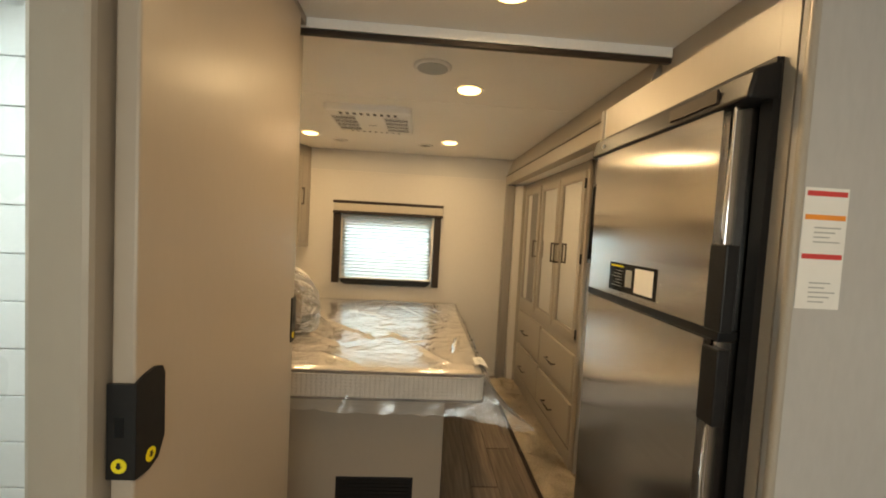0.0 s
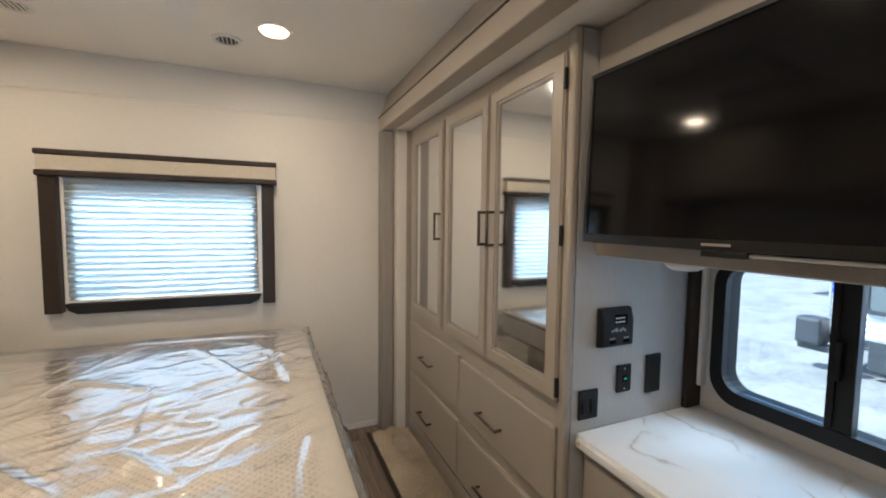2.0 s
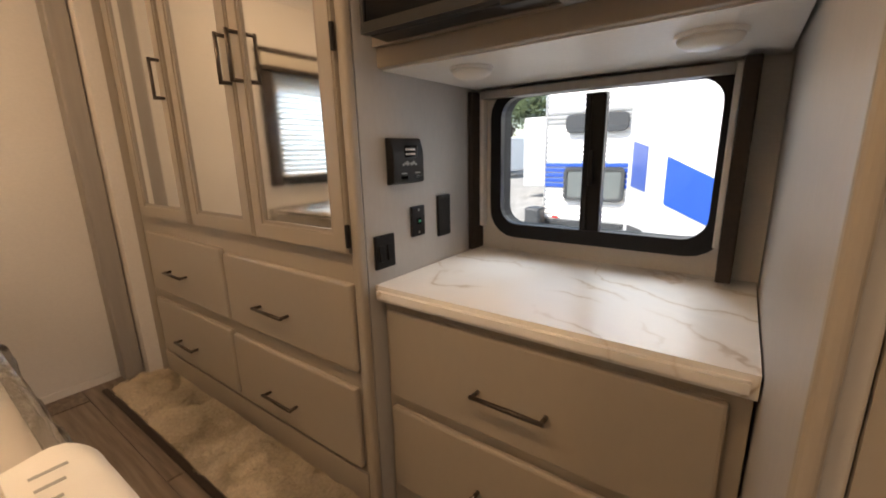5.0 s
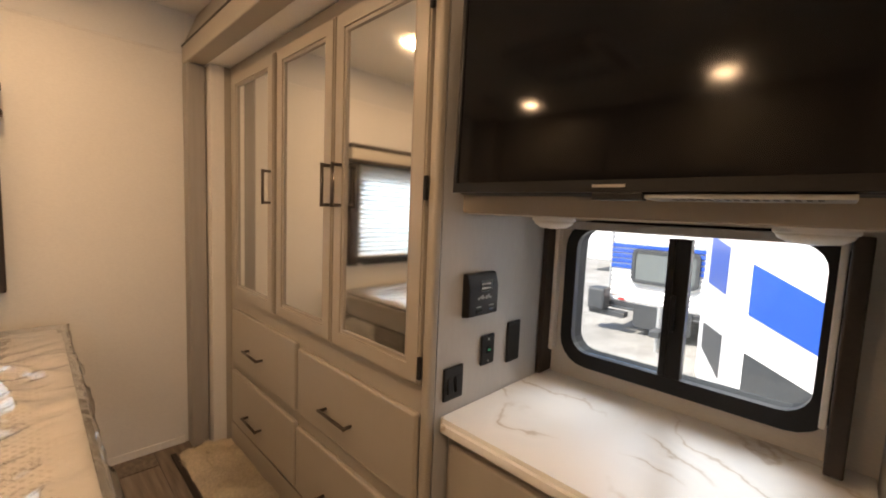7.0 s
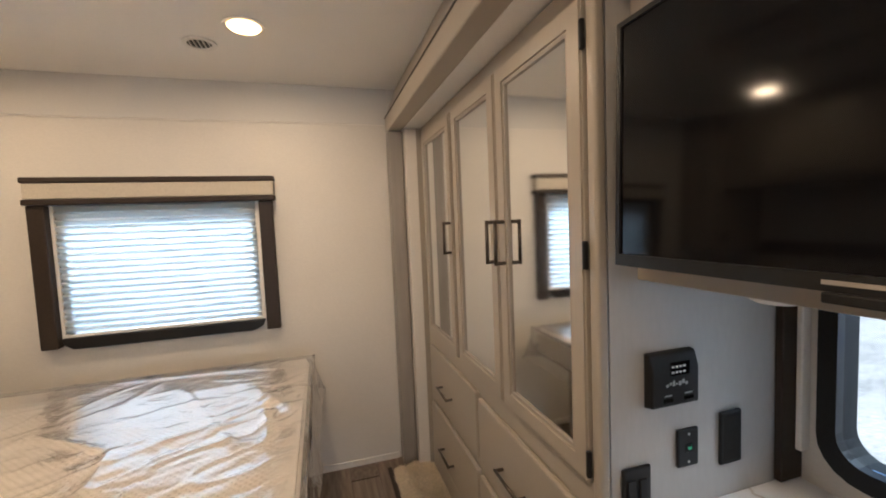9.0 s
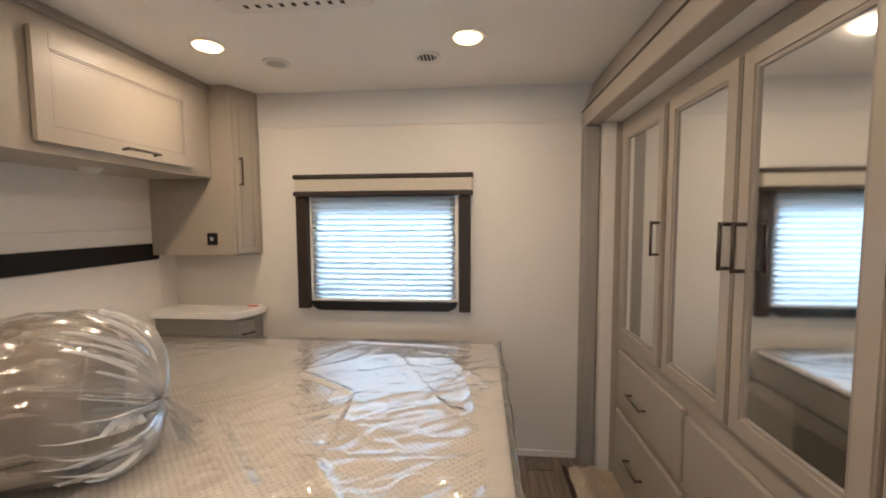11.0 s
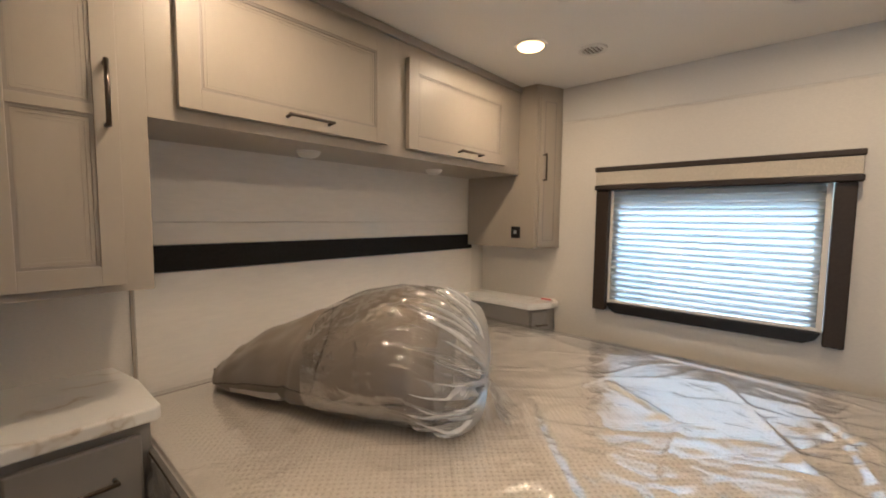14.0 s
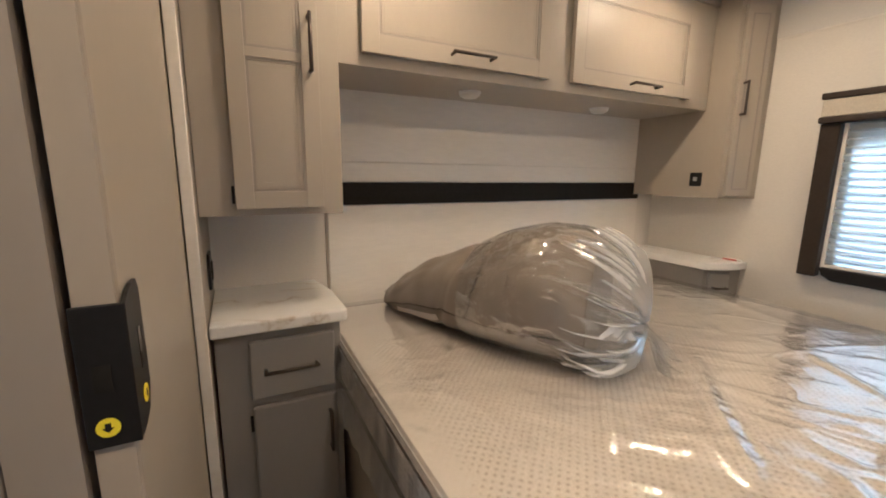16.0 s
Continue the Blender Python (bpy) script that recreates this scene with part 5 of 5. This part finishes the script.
part("body", box(8.03, 15, 3.21, 6.14, GZ + 0.42, GZ + 3.1, 0.03), WHITESIDING, ta)
part("corner_trim", box(7.98, 8.04, 6.13, 6.17, GZ + 0.42, GZ + 3.1, 0.008), GREYPLASTIC, ta, "grey aluminium corner trim")
for i in range(5):
    part("stripe", box(7.978, 7.999, 3.2, 6.13, 0.322 + i * 0.096, 0.392 + i * 0.096, 0.006), BLUE, ta)
for i in range(3):
    part("upper_stripe", box(7.978, 7.999, 3.2, 6.13, 1.50 + i * 0.085, 1.545 + i * 0.085, 0.006), GREYPLASTIC, ta)
for y0, y1, z0, z1 in ((4.66, 5.75, 0.078, 0.705),):
    o, i2 = rounded(y1 - y0, z1 - z0, 0.10, (y0 + y1) / 2, (z0 + z1) / 2), rounded(y1 - y0 - 0.12, z1 - z0 - 0.12, 0.06, (y0 + y1) / 2, (z0 + z1) / 2)
    fw = part("window", ring_prism(o, i2, 7.93, 7.977, "x"), CHARCOAL, ta, "grey-framed front window")
    part("pane", prism(i2, 7.955, 7.965, axis="x"), PANEGREY, fw, "pale reflecting glass")
part("visor", prism(rounded(1.09, 0.33, 0.11, 5.2, 1.487), 7.90, 7.977, 0.01, "x"), CHARCOAL, ta, "charcoal moulded visor")
for i in range(5):
    part("lower_stripe", box(7.978, 7.998, 3.2, 6.13, -0.46 + i * 0.045 - 0.06 * (i > 2), -0.435 + i * 0.045 - 0.06 * (i > 2), 0.004), CHARCOAL, ta)
part("storage_hatch", prism(rounded(0.95, 0.42, 0.06, 5.18, -0.52), 7.94, 7.977, 0.006, "x"), CHARCOAL, ta, "charcoal storage hatch")
part("marker_light", box(7.95, 7.977, 5.84, 5.96, -0.285, -0.235, 0.008), RED, ta, "red marker light")
part("drawbar", box(6.9, 8.3, 4.9, 5.05, GZ + 0.30, GZ + 0.40, 0.01), CHARCOAL, ta)
part("jack", cyl((7.2, 5.0, GZ), (7.2, 5.0, GZ + 0.75), 0.04, 12), GREYPLASTIC, ta)
part("spare_carrier", box(7.75, 7.95, 5.75, 6.42, GZ + 0.30, GZ + 0.40, 0.01), CHARCOAL, ta)
part("gas_cover", box(7.60, 7.92, 6.08, 6.40, GZ + 0.40, GZ + 0.82, 0.05), CHARCOAL, ta, "charcoal gas bottle cover")

tb = thing("fifth_wheel_trailer", (4.6, 3.0, GZ), "white fifth-wheel trailer with blue and charcoal shapes", "trailer", "trailers outside")
C, D, F = Vector((3.60, 3.49, 0)), Vector((5.62, 4.13, 0)), Vector((2.75, 1.66, 0))
part("body", prism([(C.x, C.y), (D.x, D.y), (8.6, 3.6), (8.0, -3.0), (5.0, -3.0), (F.x, F.y)], GZ + 0.35, 2.6, 0.03), WHITESIDING, tb)
part("skirt", prism([(C.x + 0.06, C.y - 0.04), (D.x, D.y - 0.08), (8.4, 3.5), (7.8, -2.8), (5.0, -2.8), (F.x + 0.08, F.y)], GZ, GZ + 0.345), CHARCOAL, tb)


def decal(a, c, t0, t1, zs, material, label):
    """A slanted patch on the wall from a to c; t: along it; zs: bottom and top at both ends."""
    n = Vector(((c - a).y, -(c - a).x, 0)).normalized() * (1 if ((c - a).y * -1) * 1 > 0 else 1)
    if n.dot(Vector((0.2, 3.0, 0)) - a) < 0:
        n = -n
    b = bmesh.new()
    p, q = a + (c - a) * t0 + n * 0.006, a + (c - a) * t1 + n * 0.006
    ring = [Vector((p.x, p.y, zs[0])), Vector((q.x, q.y, zs[1])), Vector((q.x, q.y, zs[2])), Vector((p.x, p.y, zs[3]))]
    lo, hi = [b.verts.new(v - n * 0.004) for v in ring], [b.verts.new(v) for v in ring]
    b.faces.new(lo), b.faces.new(hi)
    for i in range(4):
        b.faces.new((lo[i], lo[(i + 1) % 4], hi[(i + 1) % 4], hi[i]))
    bmesh.ops.recalc_face_normals(b, faces=b.faces[:])
    part("decal", b, material, tb, label)


decal(C, D, 0.275, 0.77, (0.655, 0.615, 1.10, 1.04), BLUE, "bright blue printed patch")
decal(C, D, 0.265, 0.80, (-0.05, -0.10, 0.17, 0.315), CHARCOAL, "charcoal printed patch")
decal(C, F, 0.03, 0.42, (0.625, 0.345, 0.63, 0.97), BLUE, "bright blue slanted patch")
decal(C, F, 0.03, 0.40, (-0.05, -0.30, 0.145, 0.36), CHARCOAL, "charcoal slanted patch")
part("window", prism(rounded(0.55, 0.42, 0.06, 0.0, 0.0), -0.01, 0.01, 0.003, "x"), GREYPLASTIC, tb).matrix_basis = Matrix.Translation((6.9, -2.99, 1.2))
tcx = thing("travel_trailer", (18, 9.8, GZ), "far plain white travel trailer with grey trim", "trailer", "trailers outside")
part("body", box(16, 22, 9.35, 10.35, GZ + 0.45, 2.28, 0.08), WHITESIDING, tcx)
part("corner_trim", box(15.97, 16.02, 9.34, 9.40, GZ + 0.45, 2.25, 0.01), GREYPLASTIC, tcx)
for k, (x, y) in enumerate(((26.0, 17.2), (30.0, 20.2), (33.0, 24.5))):
    tr = thing("travel_trailer", (x + 2, y, GZ), "small far white trailer with a dark stripe", "trailer", "trailers outside")
    part("body", box(x, x + 5, y - 1.1, y + 1.1, GZ + 0.5, 1.9 + 0.2 * k, 0.1), WHITESIDING, tr)
    part("stripe", box(x - 0.02, x - 0.001, y - 1.0, y + 1.0, 0.2, 0.55), CHARCOAL, tr)
    part("window", prism(rounded(0.8, 0.5, 0.1, y, 1.15), x - 0.02, x - 0.001, axis="x"), CHARCOAL, tr)
    part("wheel", cyl((x - 0.01, y + 0.6, GZ + 0.33), (x + 0.3, y + 0.6, GZ + 0.33), 0.33, 16), BLACK, tr)


def far_tree(x, y, h, seed):
    """A broad tree: tapered trunk, limbs and a crown of small leaf clumps."""
    rs = np.random.RandomState(seed)
    t = thing("tree", (x, y, GZ), "tall green leafy tree at the yard's edge", "tree", "trees outside")
    b = cyl((x, y, GZ), (x + 0.1, y, GZ + 0.55 * h), 0.24, 9, 0.10)
    tips = []
    for i in range(9):
        a, e = rs.uniform(0, 6.28), rs.uniform(0.55, 0.92)
        tip = (x + 0.27 * h * math.cos(a) * rs.uniform(0.4, 1), y + 0.27 * h * math.sin(a) * rs.uniform(0.4, 1), GZ + h * e)
        join(b, cyl((x, y, GZ + h * rs.uniform(0.28, 0.5)), tip, 0.09, 6, 0.02))
        tips.append(tip)
    part("trunk", b, BROWN, t, "dark bark trunk with limbs")
    verts, faces = [], []
    for k in range(1500):
        c = Vector(tips[rs.randint(len(tips))]) + Vector(rs.normal(0, 0.085 * h, 3))
        d = Vector(rs.normal(0, 1, 3)).normalized()
        e = d.orthogonal().normalized() * rs.uniform(0.10, 0.24)
        g = d * rs.uniform(0.14, 0.34)
        i = len(verts)
        verts += [tuple(c - g), tuple(c + e), tuple(c + g), tuple(c - e)]
        faces.append((i, i + 1, i + 2, i + 3))
    me = bpy.data.meshes.new("crown")
    me.from_pydata(verts, [], faces)
    me.materials.append(TREELEAF)
    ob = new("crown", me)
    ob.parent = t
    ob.matrix_parent_inverse = Matrix.Translation(t.location).inverted()


for k, (x, y, h) in enumerate(((54, 27, 9.5), (57, 31.5, 10.5), (55, 36, 9.0), (60, 41, 10.0))):
    far_tree(x, y, h, 20 + k)

# ---- floor covering ----
pm = mesh_of("plank", box(-0.0745, 0.0745, -0.597, 0.597, -0.011, 0.0, 0.0012, 1), FLOORWOOD)
for i in range(20):
    x = LEFT + 0.08 + i * 0.1505
    for j in range(6):
        y = BACK + 0.6 + j * 1.2 + (0.4 * (i % 3)) - 0.4
        if x + 0.0745 > SLIDE or y - 0.597 > FAR:
            continue
        ob = new("plank", pm)
        y0, y1 = max(y - 0.597, BACK), min(y + 0.597, FAR - 0.001)
        ob.parent = floor
        ob.matrix_parent_inverse = Matrix.Translation(floor.location).inverted()
        ob.location = (x, (y0 + y1) / 2, 0)
        ob.scale = (1, (y1 - y0) / 1.194, 1)
solid("trim_floor", box(0.625, 0.648, 2.95, 5.24, 0.0005, 0.012, 0.004), BROWN, "dark brown floor edge strip before the carpet", "trim", kind="structure")
cp = tagged(thing("carpet", (0.77, 4.3, 0.0), "beige shaggy carpet runner in front of the wardrobe", "carpet"))
o = [(0.652, 2.96), (0.884, 2.96), (0.884, 5.205), (0.70, 5.215), (0.668, 5.20), (0.655, 5.16)]
part("backing", prism(o, 0.0005, 0.012, 0.003), CARPETM, cp)
b = bmesh.new()
g = []
for i in range(23):
    x = 0.655 + 0.228 * i / 22
    g.append([])
    for j in range(181):
        y = 3.30 + 1.90 * j / 180
        edge = min(1.0, 6 * i / 22 + 0.1, 6 * (22 - i) / 22 + 0.1)
        tuft = 0.5 + 0.5 * noise.noise((x * 16, y * 16, 4.0))
        g[-1].append(b.verts.new((x + 0.006 * noise.noise((x * 30, y * 30, 1.0)), y, 0.0125 + edge * (0.026 * tuft + 0.008 * noise.noise((x * 55, y * 55, 8.0))))))
for p, q in zip(g, g[1:]):
    for j in range(180):
        b.faces.new((p[j], p[j + 1], q[j + 1], q[j]))
part("shag_mat", b, CARPETM, cp, "lumpy beige shag surface", True)
rs = np.random.RandomState(7)
verts, faces = [], []
for k in range(36000):
    x, y = rs.uniform(0.652, 0.884), rs.uniform(3.3, 5.21)
    base = 0.0125 + 0.026 * (0.5 + 0.5 * noise.noise((x * 16, y * 16, 4.0))) * min(1.0, 26 * (x - 0.652) + 0.1, 26 * (0.884 - x) + 0.1)
    h = 0.012 * rs.uniform(0.4, 1.0)
    a, lean = 6.28 * noise.noise((x * 7, y * 7, 2.0)) + rs.uniform(-0.8, 0.8), rs.uniform(0.008, 0.022)
    w = 0.0016
    i = len(verts)
    verts += [(x - w * math.sin(a), y + w * math.cos(a), base - 0.004), (x + w * math.sin(a), y - w * math.cos(a), base - 0.004), (x + lean * math.cos(a), y + lean * math.sin(a), base + h)]
    faces.append((i, i + 1, i + 2))
me = bpy.data.meshes.new("shag")
me.from_pydata(verts, [], faces)
me.materials.append(CARPETM)
ob = new("shag", me)
ob.parent = cp
ob.matrix_parent_inverse = Matrix.Translation(cp.location).inverted()
tagged(ob, "long beige pile", kind="stuff")
